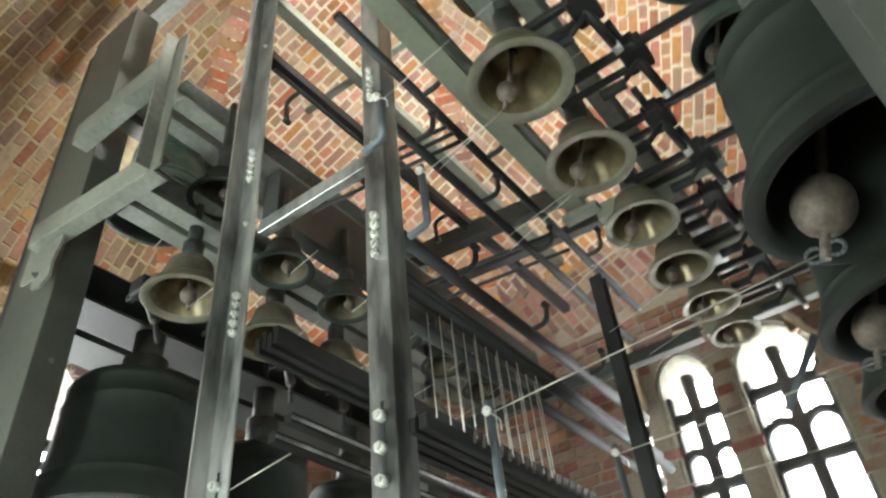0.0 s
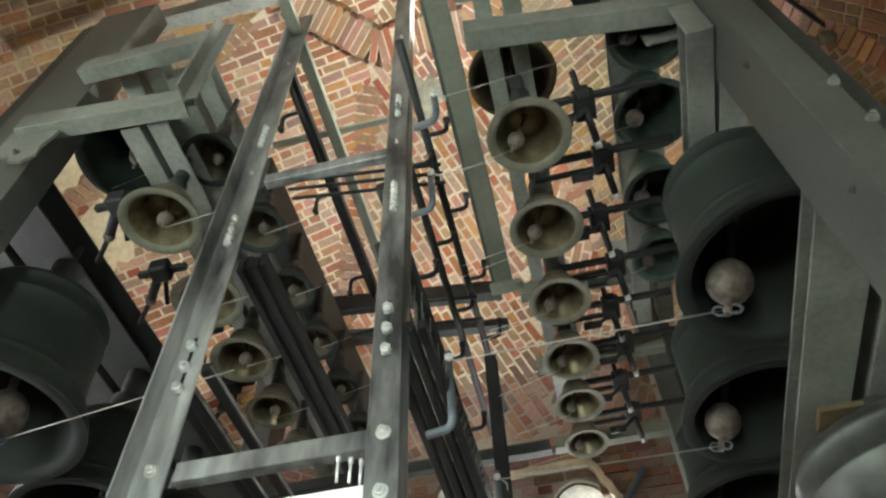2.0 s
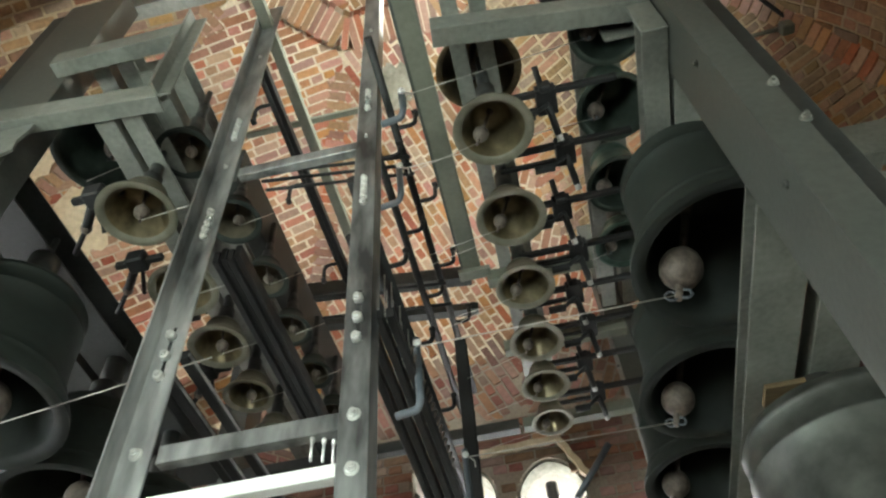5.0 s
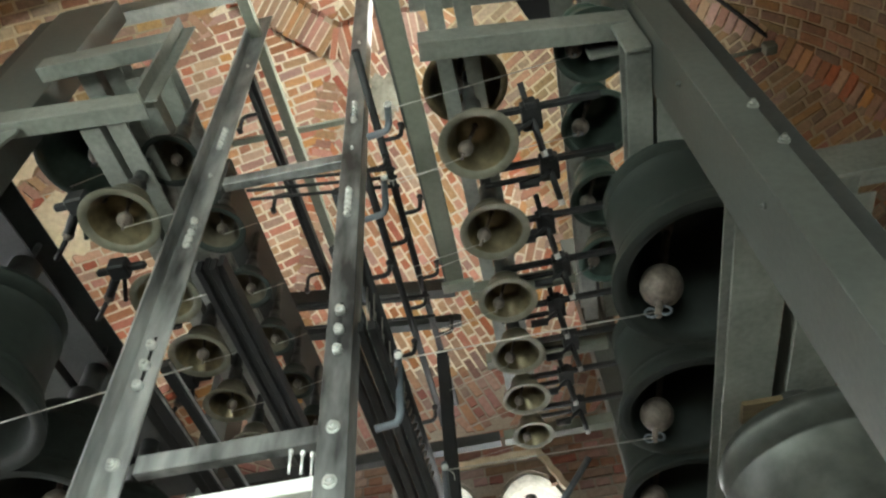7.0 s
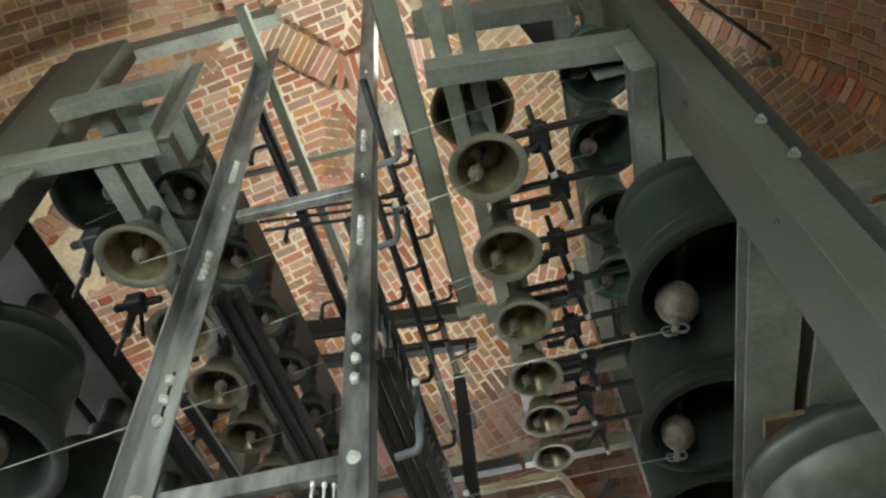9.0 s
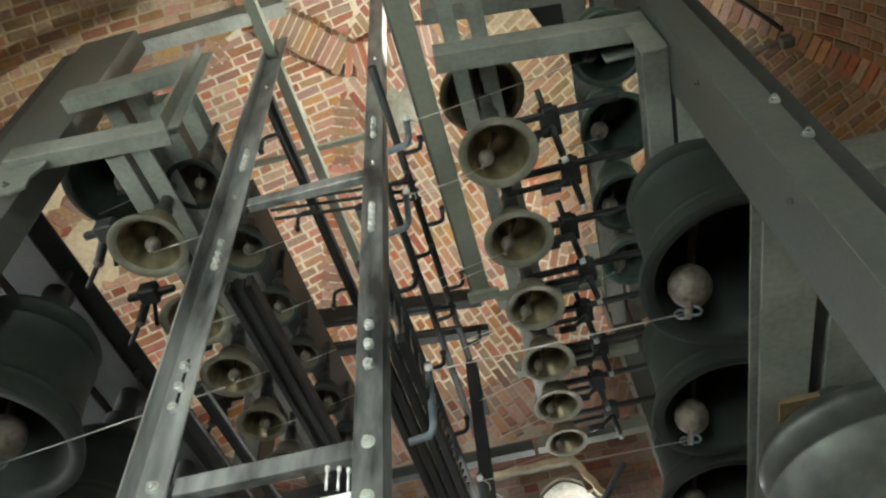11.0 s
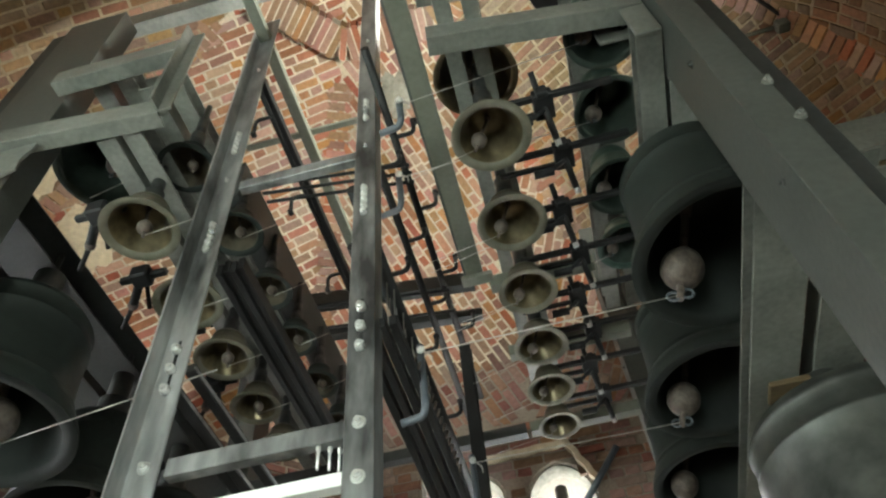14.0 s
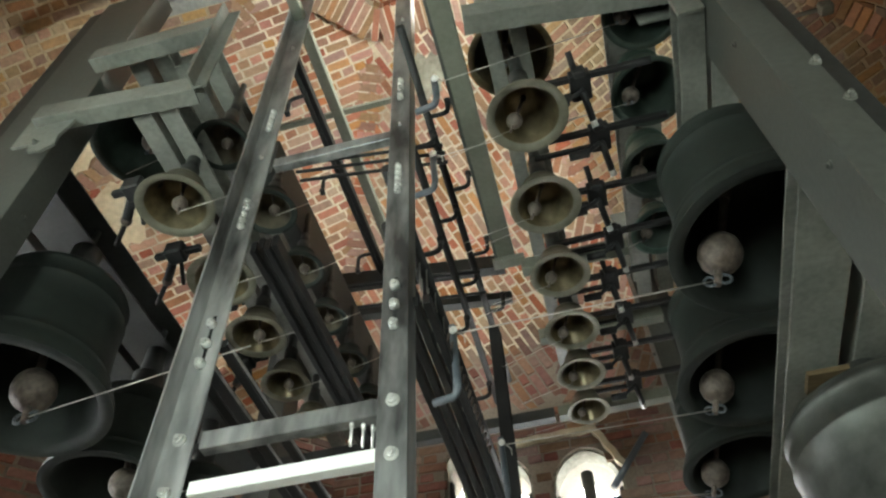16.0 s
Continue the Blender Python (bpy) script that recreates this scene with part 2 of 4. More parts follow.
def half_width(v):
    if v <= SPRING:
        return INR * HALF
    return INR * HALF * math.cos(min(math.pi / 2, (v - SPRING) / ((INR + RISE) / 2)))


def brick_field(deg, v0, v1, ops, rnd):
    verts, faces = [], []
    k, v = 0, v0
    while v < v1:
        w = half_width(v + COURSE) - 0.004
        if w < 0.06:
            break
        unit = 0.205 if k % 2 else 0.104
        u = -w - rnd.random() * unit
        while u < w:
            length = unit if rnd.random() < 0.8 else (0.104 if unit > 0.2 else 0.205)
            a, b = max(u, -w), min(u + length - GAP * (0.7 + 0.7 * rnd.random()), w)
            vm = v + COURSE / 2
            if b - a > 0.025 and not (vm < SPRING and in_opening(ops, (a + b) / 2, vm, 0.03)):
                out = 0.004 + 0.007 * rnd.random()
                j = lambda: (rnd.random() - 0.5) * 0.009
                i0 = len(verts)
                lo, hi = v + GAP / 2 + j() * 0.5, v + COURSE - GAP / 2 + j() * 0.5
                sag = j() * 0.6
                for (uu, vv) in ((a + j(), lo + sag), (b + j(), lo - sag), (b + j(), hi - sag), (a + j(), hi + sag)):
                    p, nn = surface(deg, uu, vv)
                    verts.append(p - nn * 0.01)
                for (uu, vv) in ((a + 0.004, lo + 0.003 + sag), (b - 0.004, lo + 0.003 - sag), (b - 0.004, hi - 0.003 - sag), (a + 0.004, hi - 0.003 + sag)):
                    p, nn = surface(deg, uu, vv)
                    verts.append(p + nn * (out + j() * 0.3))
                faces.append((i0 + 4, i0 + 7, i0 + 6, i0 + 5))
                for q in range(4):
                    r = (q + 1) % 4
                    faces.append((i0 + q, i0 + q + 4, i0 + r + 4, i0 + r))
            u += length
        k += 1
        v += COURSE
    return verts, faces


def vault_field(deg, alpha, rnd, lo=-9.0, hi=9.0):
    """Bricks of one vault cell between lo and hi across it; the courses lean by alpha from the level."""
    verts, faces = [], []
    ca, sa = math.cos(radians(alpha)), math.sin(radians(alpha))
    w0 = INR * HALF
    vc = (SPRING + TOP_V) / 2
    span = (TOP_V - SPRING) / 2 + w0
    k, jj = 0, -span
    while jj < span:
        unit = 0.205 if k % 2 else 0.104
        ii = -span - rnd.random() * unit
        while ii < span:
            length = unit if rnd.random() < 0.8 else (0.104 if unit > 0.2 else 0.205)
            a, c = ii, ii + length - GAP * (0.7 + 0.7 * rnd.random())
            j = lambda: (rnd.random() - 0.5) * 0.009
            sag = j() * 0.7
            corners = []
            for p, q in ((a, jj + GAP / 2 + sag), (c, jj + GAP / 2 - sag), (c, jj + COURSE - GAP / 2 - sag), (a, jj + COURSE - GAP / 2 + sag)):
                corners.append((p * ca - q * sa + j() * 0.5, vc + p * sa + q * ca + j() * 0.5))
            um, vm = sum(p[0] for p in corners) / 4, sum(p[1] for p in corners) / 4
            if SPRING + 0.01 < vm < TOP_V - 0.06 and abs(um) < half_width(vm) - 0.005 and lo <= um < hi:
                out = 0.004 + 0.007 * rnd.random()
                i0 = len(verts)
                ring = []
                for p, q in corners:
                    q = min(max(q, SPRING), TOP_V - 0.02)
                    w = half_width(q)
                    ring.append((min(max(p, -w), w), q))
                for p, q in ring:
                    pt, nn = surface(deg, p, q)
                    verts.append(pt - nn * 0.01)
                for p, q in ring:
                    p, q = um + (p - um) * 0.965, vm + (q - vm) * 0.93
                    pt, nn = surface(deg, p, q)
                    verts.append(pt + nn * (out + j() * 0.3))
                faces.append((i0 + 4, i0 + 7, i0 + 6, i0 + 5))
                for q in range(4):
                    r = (q + 1) % 4
                    faces.append((i0 + q, i0 + q + 4, i0 + r + 4, i0 + r))
            ii += length
        k += 1
        jj += COURSE
    return verts, faces


def wall_face(name, deg, ops, label, first):
    n, s = face_axes(deg)
    wall = bmesh.new()
    w = INR * HALF
    cuts = {-w - 0.2, w + 0.2}
    for op in ops:
        for i in range(25):
            cuts.add(op[0] + (op[1] - op[0]) * i / 24)
    cuts = sorted(cuts)
    m = Matrix((( s.x, n.x, 0, CX), (s.y, n.y, 0, CY), (0, 0, 1, 0), (0, 0, 0, 1)))
    for a, b in zip(cuts, cuts[1:]):
        mid = (a + b) / 2
        spans = [(0.0, SPRING)]
        for op in ops:
            if op[0] < mid < op[1]:
                spans = [(0.0, op[2]), (arch_top(op, mid), SPRING)]
        for lo, hi in spans:
            r = bmesh.ops.create_cube(wall, size=1, matrix=m @ Matrix.Translation((mid, INR + 0.3, (lo + hi) / 2)) @ Matrix.Diagonal((b - a, 0.6, hi - lo, 1)))
    ob = part(name, wall, MORTAR_SHADED)
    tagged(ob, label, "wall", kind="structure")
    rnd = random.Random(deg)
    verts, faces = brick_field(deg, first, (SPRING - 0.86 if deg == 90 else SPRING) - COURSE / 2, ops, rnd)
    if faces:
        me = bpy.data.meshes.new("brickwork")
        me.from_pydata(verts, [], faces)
        me.materials.append(BRICK_SHADED)
        bo = new("brickwork", me)
        bo.parent = ob
        tagged(bo, "worn red bricks in pale lime mortar", kind="stuff")
    return ob


# openings: u0, u1, sill, crown, across each wall
N_OPS = [(0.26, 0.71, 1.9, 3.93), (-0.19, 0.14, 1.9, 3.95), (-0.43, -0.29, 1.9, 4.07)]
wall_face("wall_north", 90, N_OPS, "worn red brick tower wall with three arched windows", 1.5)
wall_face("wall_northwest", 135, [], "worn red brick tower wall with pale mortar", 1.5)
wall_face("wall_northeast", 45, [], "worn red brick tower wall in shade", 1.5)
W_OPS = [(0.0, 0.96, 1.6, 4.28)]
wall_face("wall_west", 180, W_OPS, "worn red brick tower wall with an arched window", 0.8)
# east, southwest, south and southeast openings are unseen, added to admit lamp light
wall_face("wall_east", 0, [(-0.45, 0.45, 1.2, 3.4)], "worn red brick tower wall", 2.0)
wall_face("wall_southwest", 225, [(-0.45, 0.45, 0.9, 3.2)], "worn red brick tower wall with an unseen opening added for its lamp", 1.0)
wall_face("wall_south", 270, [(-0.36, 0.44, 0.5, 3.4)], "brick tower wall", 9)
wall_face("wall_southeast", 315, [(-0.45, 0.45, 0.9, 3.2)], "brick tower wall", 9)

vault = bmesh.new()
DIM_BROWN_CELLS = (0, 1, 4, 5, 6, 7)
# below this height the north cell takes the wall's shade-darkened colours
SOOT_SHADE_TOP = 4.85
TOP_V = SPRING + math.pi / 2 * (INR + RISE) / 2
for k in range(8):
    deg = 45 * k
    prev = None
    for i in range(25):
        v = SPRING + (TOP_V - SPRING) * i / 24
        w = half_width(v) + 0.002
        row = [vault.verts.new(surface(deg, u, v)[0]) for u in (-w, w)]
        if prev:
            vault.faces.new((prev[0], prev[1], row[1], row[0])).material_index = 2 if k == 2 and row[0].co.z < SOOT_SHADE_TOP else 1 if k in DIM_BROWN_CELLS else 0
        prev = row
bmesh.ops.remove_doubles(vault, verts=vault.verts, dist=0.006)
bmesh.ops.recalc_face_normals(vault, faces=vault.faces)
ceiling = part("ceiling", vault, [MORTAR, MORTAR_BROWN, MORTAR_SHADED])
sol = ceiling.modifiers.new("thickness", "SOLIDIFY")
sol.thickness, sol.offset = 0.3, 1.0
tagged(ceiling, "domed brick vault with pale mortar joints", "ceiling", kind="structure")
cv, cf, cm = [], [], []
for k in range(8):
    vv, ff = vault_field(45 * k, {90: 112, 180: 82, 135: 48, 45: -12, 0: 90}.get(45 * k, 0), random.Random(100 + k), hi=0.42 if k == 2 else 9.0)
    if k == 2:
        va, fa = vault_field(90, 66, random.Random(120), lo=0.42)
        ff = ff + [tuple(i + len(vv) for i in f) for f in fa]
        vv = vv + va
    o = len(cv)
    cv += vv
    cf += [tuple(i + o for i in f) for f in ff]
    cm += [2 if k == 2 and vv[f[0]].z < SOOT_SHADE_TOP + 0.08 * math.sin(9 * vv[f[0]].x) else 1 if k in DIM_BROWN_CELLS else 0 for f in ff]
me = bpy.data.meshes.new("ceiling_bricks")
me.from_pydata(cv, [], cf)
me.materials.append(BRICK)
me.materials.append(BRICK_BROWN)
me.materials.append(BRICK_SHADED)
me.polygons.foreach_set("material_index", cm)
cb = new("ceiling_bricks", me)
cb.parent = ceiling
tagged(cb, "worn red vault bricks", kind="stuff")

floor = part("floor", boxes(((-3.6, -1.3, -0.2), (3.0, 5.3, -0.004))), FLOOR)
tagged(floor, "dark boarded tower floor", "floor", kind="structure")


def window(name, deg, op, lights, label):
    """Stone tracery, leaded lights and plastered reveals in an opening."""
    n, s = face_axes(deg)
    u0, u1, z0, z1 = op
    root = thing(name, (0, 0, 0), label, "window", kind="structure")

    def at(u, d, z):
        return Vector((CX, CY, z)) + n * (INR + d) + s * u
    # plastered reveal
    bm = bmesh.new()
    pts = [(u0, z0)] + [(u0 + (u1 - u0) * i / 28, arch_top(op, u0 + (u1 - u0) * i / 28)) for i in range(29)] + [(u1, z0)]
    uc = (u0 + u1) / 2
    rows = [[bm.verts.new(at(uc + (u - uc) * f, d, z0 + (z - z0) * g)) for u, z in pts] for d, f, g in ((0.03, 1.0, 1.0), (0.14, 0.98, 0.99))]
    for a, b in zip(range(len(pts)), range(1, len(pts))):
        bm.faces.new((rows[0][a], rows[0][b], rows[1][b], rows[1][a]))
    bm.faces.new((rows[0][0], rows[1][0], rows[1][-1], rows[0][-1]))
    bmesh.ops.recalc_face_normals(bm, faces=bm.faces)
    rv = part("reveal", bm, RUBBLE, root)
    so = rv.modifiers.new("t", "SOLIDIFY")
    so.thickness = 0.015
    # pale strip up one side of the arch: the sunlit edge given as colour
    bm = bmesh.new()
    rows = []
    for i in range(12):
        u = uc + (u1 - uc) * (0.55 + 0.45 * i / 11)
        z = arch_top(op, u) if i < 11 else z1 - 0.45
        rows.append([bm.verts.new(at(u + o * 0.035, d, z + o * 0.05)) for o, d in ((0, -0.02), (1, -0.02), (1, -0.07), (0, -0.07))])
    for a, b in zip(rows, rows[1:]):
        for q in range(4):
            bm.faces.new((a[q], a[(q + 1) % 4], b[(q + 1) % 4], b[q]))
    bmesh.ops.recalc_face_normals(bm, faces=bm.faces)
    if lights == 1:
        part("arch_edge", bm, STONE, root, "plastered arch edge with its sunlight in the pale colour")
    else:
        bm.free()
    # tracery bars and glass
    w = (u1 - u0) * 0.96
    a0, a1 = uc - w / 2, uc + w / 2
    h = z0 + (z1 - z0) * 0.98
    for i in range(lights + 1):
        u = a0 + (a1 - a0) * i / lights
        top = min(h, z0 + (arch_top(op, u0 + (u1 - u0) * min(max(i / lights, 0.06), 0.94)) - z0) * 0.94)
        bm = bmesh.new()
        rod(bm, at(u, 0.12, z0), at(u, 0.12, top), 0.04, 8)
        part("mullion", bm, LEAD, root)
    step = 0.42
    z = z0 + step
    while z < h - 0.1:
        bm = bmesh.new()
        rod(bm, at(a0, 0.125, z), at(a1, 0.125, z), 0.038, 8)
        part("glazing_bar", bm, LEAD, root)
        z += step
    bm = bmesh.new()
    for i in range(lights):
        c = a0 + (a1 - a0) * (i + 0.5) / lights
        rr = w / lights / 2
        zz = z1 - 0.33 * (z1 - z0)
        prev = None
        for j in range(13):
            t = math.pi * j / 12
            p = at(c + rr * math.cos(t), 0.115, zz + rr * 1.2 * math.sin(t))
            if prev is not None:
                rod(bm, prev, p, 0.03, 6)
            prev = p
    part("tracery", bm, LEAD, root)
    bm = bmesh.new()
    q = [bm.verts.new(at(u, 0.135, zz)) for u, zz in ((a0, z0), (a1, z0), (a1, h), (a0, h))]
    bm.faces.new(q)
    g = part("pane", bm, GLASS, root, "clear glass")
    g.visible_shadow = False
    return root


window("window_1", 90, N_OPS[0], 2, "bright arched window with dark tracery and plastered reveals")
window("window_2", 90, N_OPS[1], 2, "bright narrow lancet window with dark tracery")
window("window_4", 90, N_OPS[2], 1, "bright narrow slit window with plastered edge")
window("window_3", 180, W_OPS[0], 3, "bright leaded window in the brick wall")
DAY = (0.85, 1.0, 0.9)
# north and west lamps stand at windows; southern ones assumed, east only adds fill
for deg, watts, size, z, deep, across in ((90, 14, (1.5, 1.6), 3.0, 0.5, -0.1), (180, 6, (0.9, 2.2), 2.9, 0.5, 0.48), (0, 20, (0.85, 2.0), 2.3, 0.5, 0), (225, 110, (0.8, 1.5), 1.3, 0.7, 0), (270, 130, (0.8, 1.5), 0.95, 1.7, 0.04), (315, 25, (0.8, 1.5), 1.3, 0.7, 0)):
    n, s = face_axes(deg)
    c = Vector((CX, CY, z)) + n * (INR + deep) + s * across
    window_or_fill_lamp(c, c - n, *size, watts, DAY)


# ---- the steel bell frame ----
bell_stand = thing("bell_stand", (CX, 1.8, 0), "grey-painted steel stand carrying the bells above the floor", "bell stand")


def fpart(name, bm, mat=None, label="", parent=None):
    ob = part(name, bm, mat or PAINT, parent or bell_stand, label)
    if parent is None:
        ob.matrix_parent_inverse = Matrix.Translation((-CX, -1.8, 0))
    return ob


def main_post(x, sgn, y, top, depth=0.225, wide=0.1, strip=0.065):
    """Wide U post with its back to the middle, a strip and bolts on its outer flange."""
    o = [(sgn * a, b) for a, b in u_section(wide, depth, 0.009)]
    p = fpart("post", profile_bar(o, top, "z", (x, y, 0)))
    o2 = [(sgn * wide, 0.03), (sgn * (wide + strip), 0.03), (sgn * (wide + strip), 0.042), (sgn * wide, 0.042)]
    fpart("strip", profile_bar(o2, top, "z", (x, y, 0)), PAINT_DARK)
    for i, z in enumerate((2.743, 2.567)):
        fpart("bolt", hexbolt(bmesh.new(), (x + sgn * (wide - 0.006 + 0.004 * i), y, z), (0, -1, 0), 0.011, 0.012), PAINT_LIT)
    for i in range(6):
        z = 1.2 + i * 0.61
        fpart("bolt", hexbolt(bmesh.new(), (x, y + 0.06, z), (-sgn, 0, 0), 0.011, 0.006, False))
    return p


XL, XR = -1.365, 0.865
main_post(XR, 1, 1.745, 4.75)
main_post(XL, -1, 1.745, 4.85, 0.11, 0.3, 0.12)
main_post(0.66, 1, 3.72, 4.75, 0.17)
main_post(XL, -1, 3.72, 4.75, 0.17)


def turned(ob, x, y, deg):
    """Swing a member about an upright line through (x, y)."""
    ob.data.transform(Matrix.Translation((x, y, 0)) @ Matrix.Rotation(radians(deg), 4, "Z") @ Matrix.Translation((-x, -y, 0)))
    return ob


def channel_x(x0, x1, y, z, h=0.17, d=0.07, mat=None, web="low", name="crossbeam"):
    o = u_section(d, h, 0.009, web)
    return fpart(name, profile_bar(o, x1 - x0, "x", (x0, y, z)), mat or PAINT_LIT)


def channel_y(x, y0, y1, z, w=0.055, h=0.1, open_to=1, mat=None, name="channel"):
    o = u_section(w, h, 0.007, "low" if open_to > 0 else "high")
    return fpart(name, profile_bar(o, y1 - y0, "y", (x, y0, z)), mat or PAINT_LIT)


def pair_y(xc, y0, y1, z, w=0.075, h=0.11, slot=0.035, mat=None):
    """Two channels back to back with a slot for the hanging bolts."""
    channel_y(xc - slot / 2 - w, y0, y1, z, w, h, -1, mat)
    channel_y(xc + slot / 2, y0, y1, z, w, h, 1, mat)


# cross members
turned(channel_x(0.127, XR - 0.004, 1.72, 3.5, 0.095), 0.127, 1.72, 6)
turned(channel_x(0.1, XR - 0.004, 1.74, 4.02, 0.15), 0.127, 1.74, 6)
turned(channel_x(XL - 0.02, -0.80, 1.64, 3.385, 0.095, 0.06), XL, 1.64, 4)
channel_x(XL, -0.80, 1.66, 3.875, 0.097, 0.06)
fpart("end_post", profile_bar([(0, 0), (0, -0.055), (0.008, -0.055), (0.008, -0.008), (0.052, -0.008), (0.052, 0)], 0.62, "z", (-0.792, 1.672, 3.36)), PAINT_LIT)
turned(channel_x(XL, 0.02, 3.05, 3.92, 0.09, 0.06, PAINT_DARK), XL, 3.05, 7)
turned(channel_x(XL, 0.02, 3.22, 3.86, 0.05, 0.05, PAINT_DARK), XL, 3.22, 7)
for yb, xe in ((2.74, 0.55), (3.17, 0.66), (3.74, 0.7)):
    channel_x(0.12, xe, yb, 3.34, 0.06, 0.05, GREENGREY, "low", "crossbar")
channel_x(XL, 0.1, 3.74, 3.34, 0.06, 0.05, PAINT_DARK)
channel_x(1.02, 2.3, 2.6, 3.47, 0.2, 0.08)
channel_x(XL - 0.45, -0.72, 1.95, 5.33, 0.16, 0.08)
# gusset plate with a ragged lower edge
bm = bmesh.new()
rim = [(-1.44, 3.47), (-1.235, 3.47), (-1.24, 3.35), (-1.265, 3.29), (-1.255, 3.23), (-1.3, 3.205), (-1.35, 3.22), (-1.365, 3.27), (-1.44, 3.28)]
back_v = [bm.verts.new((x, 1.684, z)) for x, z in rim]
front_v = [bm.verts.new((x, 1.675, z)) for x, z in rim]
bm.faces.new(front_v)
bm.faces.new(back_v[::-1])
for i in range(len(rim)):
    j = (i + 1) % len(rim)
    bm.faces.new((front_v[i], back_v[i], back_v[j], front_v[j]))
bmesh.ops.recalc_face_normals(bm, faces=bm.faces)
fpart("gusset_plate", bm, PAINT_LIT)
fpart("bolt", hexbolt(bmesh.new(), (-1.34, 1.675, 3.27), (0, -1, 0), 0.009, 0.008))
fpart("brace", rods(((0.3, 3.8, 2.95), (0.5, 3.8, 3.2), 0.016)), BLUEGREY)
fpart("hanger_plate", boxes(((0.777, 1.80, 3.292), (0.86, 1.814, 3.52)), bevel=0.002), PAINT_LIT)
clamp = fpart("clamp_plate", boxes(((0.70, 1.90, 3.50), (0.858, 1.915, 3.60)), bevel=0.004), PAINT_LIT)
fpart("bolt", hexbolt(bmesh.new(), (0.80, 1.90, 3.575), (0, -1, 0), 0.012, 0.012), BLACK)
# bell beams
pair_y(0.249, 1.1, 3.8, 3.605, 0.058, 0.11, 0.04)
channel_y(0.776, 1.815, 3.75, 3.3, 0.085, 0.09, -1)
channel_y(0.876, 1.98, 3.75, 3.3, 0.088, 0.09, 1)
pair_y(1.055, 1.98, 3.75, 2.60, 0.155, 0.085, 0.045)
pair_y(-0.977, 1.735, 3.75, 3.40, 0.07, 0.11, 0.026)
# dark paint on the left pair stands in for the shade there
pair_y(-1.66, 1.83, 3.75, 3.35, 0.19, 0.15, 0.04, PAINT_DARK)
pair_y(-1.2, 1.77, 3.2, 4.0)
pair_y(0.74, 1.82, 3.6, 3.9)
pair_y(-0.955, 1.77, 3.2, 3.85, 0.07, 0.1)
# flat bar and thin rails
fpart("rail", profile_bar([(0, 0), (0.07, 0), (0.07, 0.03), (0, 0.03)], 1.84, "y", (0.032, 0.9, 3.4)), GREENGREY)
fpart("rail", profile_bar([(0, 0), (0.05, 0), (0.05, 0.05), (0, 0.05)], 2.6, "y", (-0.655, 1.6, 4.36)), GREENGREY)
fpart("rail", profile_bar([(0, 0), (0.045, 0), (0.045, 0.045), (0, 0.045)], 2.2, "y", (-0.645, 1.92, 3.99)), BLACK)
fpart("beam", profile_bar([(0, 0), (0.07, 0), (0.07, 0.22), (0, 0.22)], 1.7, "y", (-0.75, 2.06, 3.38)), PAINT_DARK)
for i in range(4):
    fpart("rail", profile_bar([(0, 0), (0.018, 0), (0.018, 0.05), (0, 0.05)], 1.8, "y", (-0.62 + i * 0.022, 1.97, 2.80 + 0.01 * (i % 2))), BLACK)


# ---- the rack of angle irons ----
rack = thing("tracker_rack", (-0.38, 1.9, 0), "bare steel angle-iron rack with zinc bolts on the floor", "rack")


def rpart(name, bm, mat=STEEL, label="", parent=None):
    ob = part(name, bm, mat, parent or rack, label)
    if parent is None:
        ob.matrix_parent_inverse = Matrix.Translation((0.38, -1.9, 0))
    return ob


T = 0.006
post_l = rpart("post", profile_bar([(0, 0), (0, -0.06), (T, -0.06), (T, -T), (0.078, -T), (0.078, 0)][::-1], 4.6, "z", (-0.662, 1.905, 0)))
post_r = rpart("post", profile_bar([(0, 0), (0.066, 0), (0.066, 0.065), (0.06, 0.065), (0.06, T), (0, T)], 5.1, "z", (-0.174, 1.9, 0)))
for z, mat in ((3.155, STEEL), (2.066, STEEL), (1.0, STEEL)):
    rpart("crossbar", profile_bar([(0, 0), (0.03, 0), (0.03, 0.045), (0, 0.045)], 0.41, "x", (-0.575, 1.908, z)), mat)
rpart("crossbar", profile_bar([(0, 0), (0.03, 0), (0.03, 0.032), (0, 0.032)], 0.41, "x", (-0.575, 1.908, 1.955)), ALU, "bright aluminium bar")


def bolt_row(x, zs, r, parent, washer=False, y=1.9, d=0.011):
    for z in zs:
        bm = bmesh.new()
        hexbolt(bm, (x, y, z), (0, -1, 0), r, d, washer)
        b = part("bolt", bm, ZINC, parent)
        b.matrix_parent_inverse = rack.matrix_parent_inverse


for px, x, yy in ((post_l, -0.62, 1.899), (post_r, -0.14, 1.9)):
    bolt_row(x, (2.303, 2.367, 2.433), 0.0125, px, False, yy, 0.017)
    bolt_row(x, (2.09, 1.96), 0.0115, px, True, yy)
    for base in (2.836, 3.385):
        bolt_row(x, [base + i * 0.029 for i in range(5)], 0.0115, px, False, yy, 0.012)
    for z0, z1, hw in ((2.29, 2.468, 0.0045), (2.826, 2.962, 0.005), (3.375, 3.511, 0.005)):
        sl = part("slot", boxes(((x - hw, yy - 0.0016, z0), (x + hw, yy - 0.0004, z1)), bevel=0.0005), BLACK, px, "dark slot behind the bolts")
        sl.matrix_parent_inverse = rack.matrix_parent_inverse
    bolt_row(x, (3.208, 4.05), 0.008, px, False, yy, 0.004)


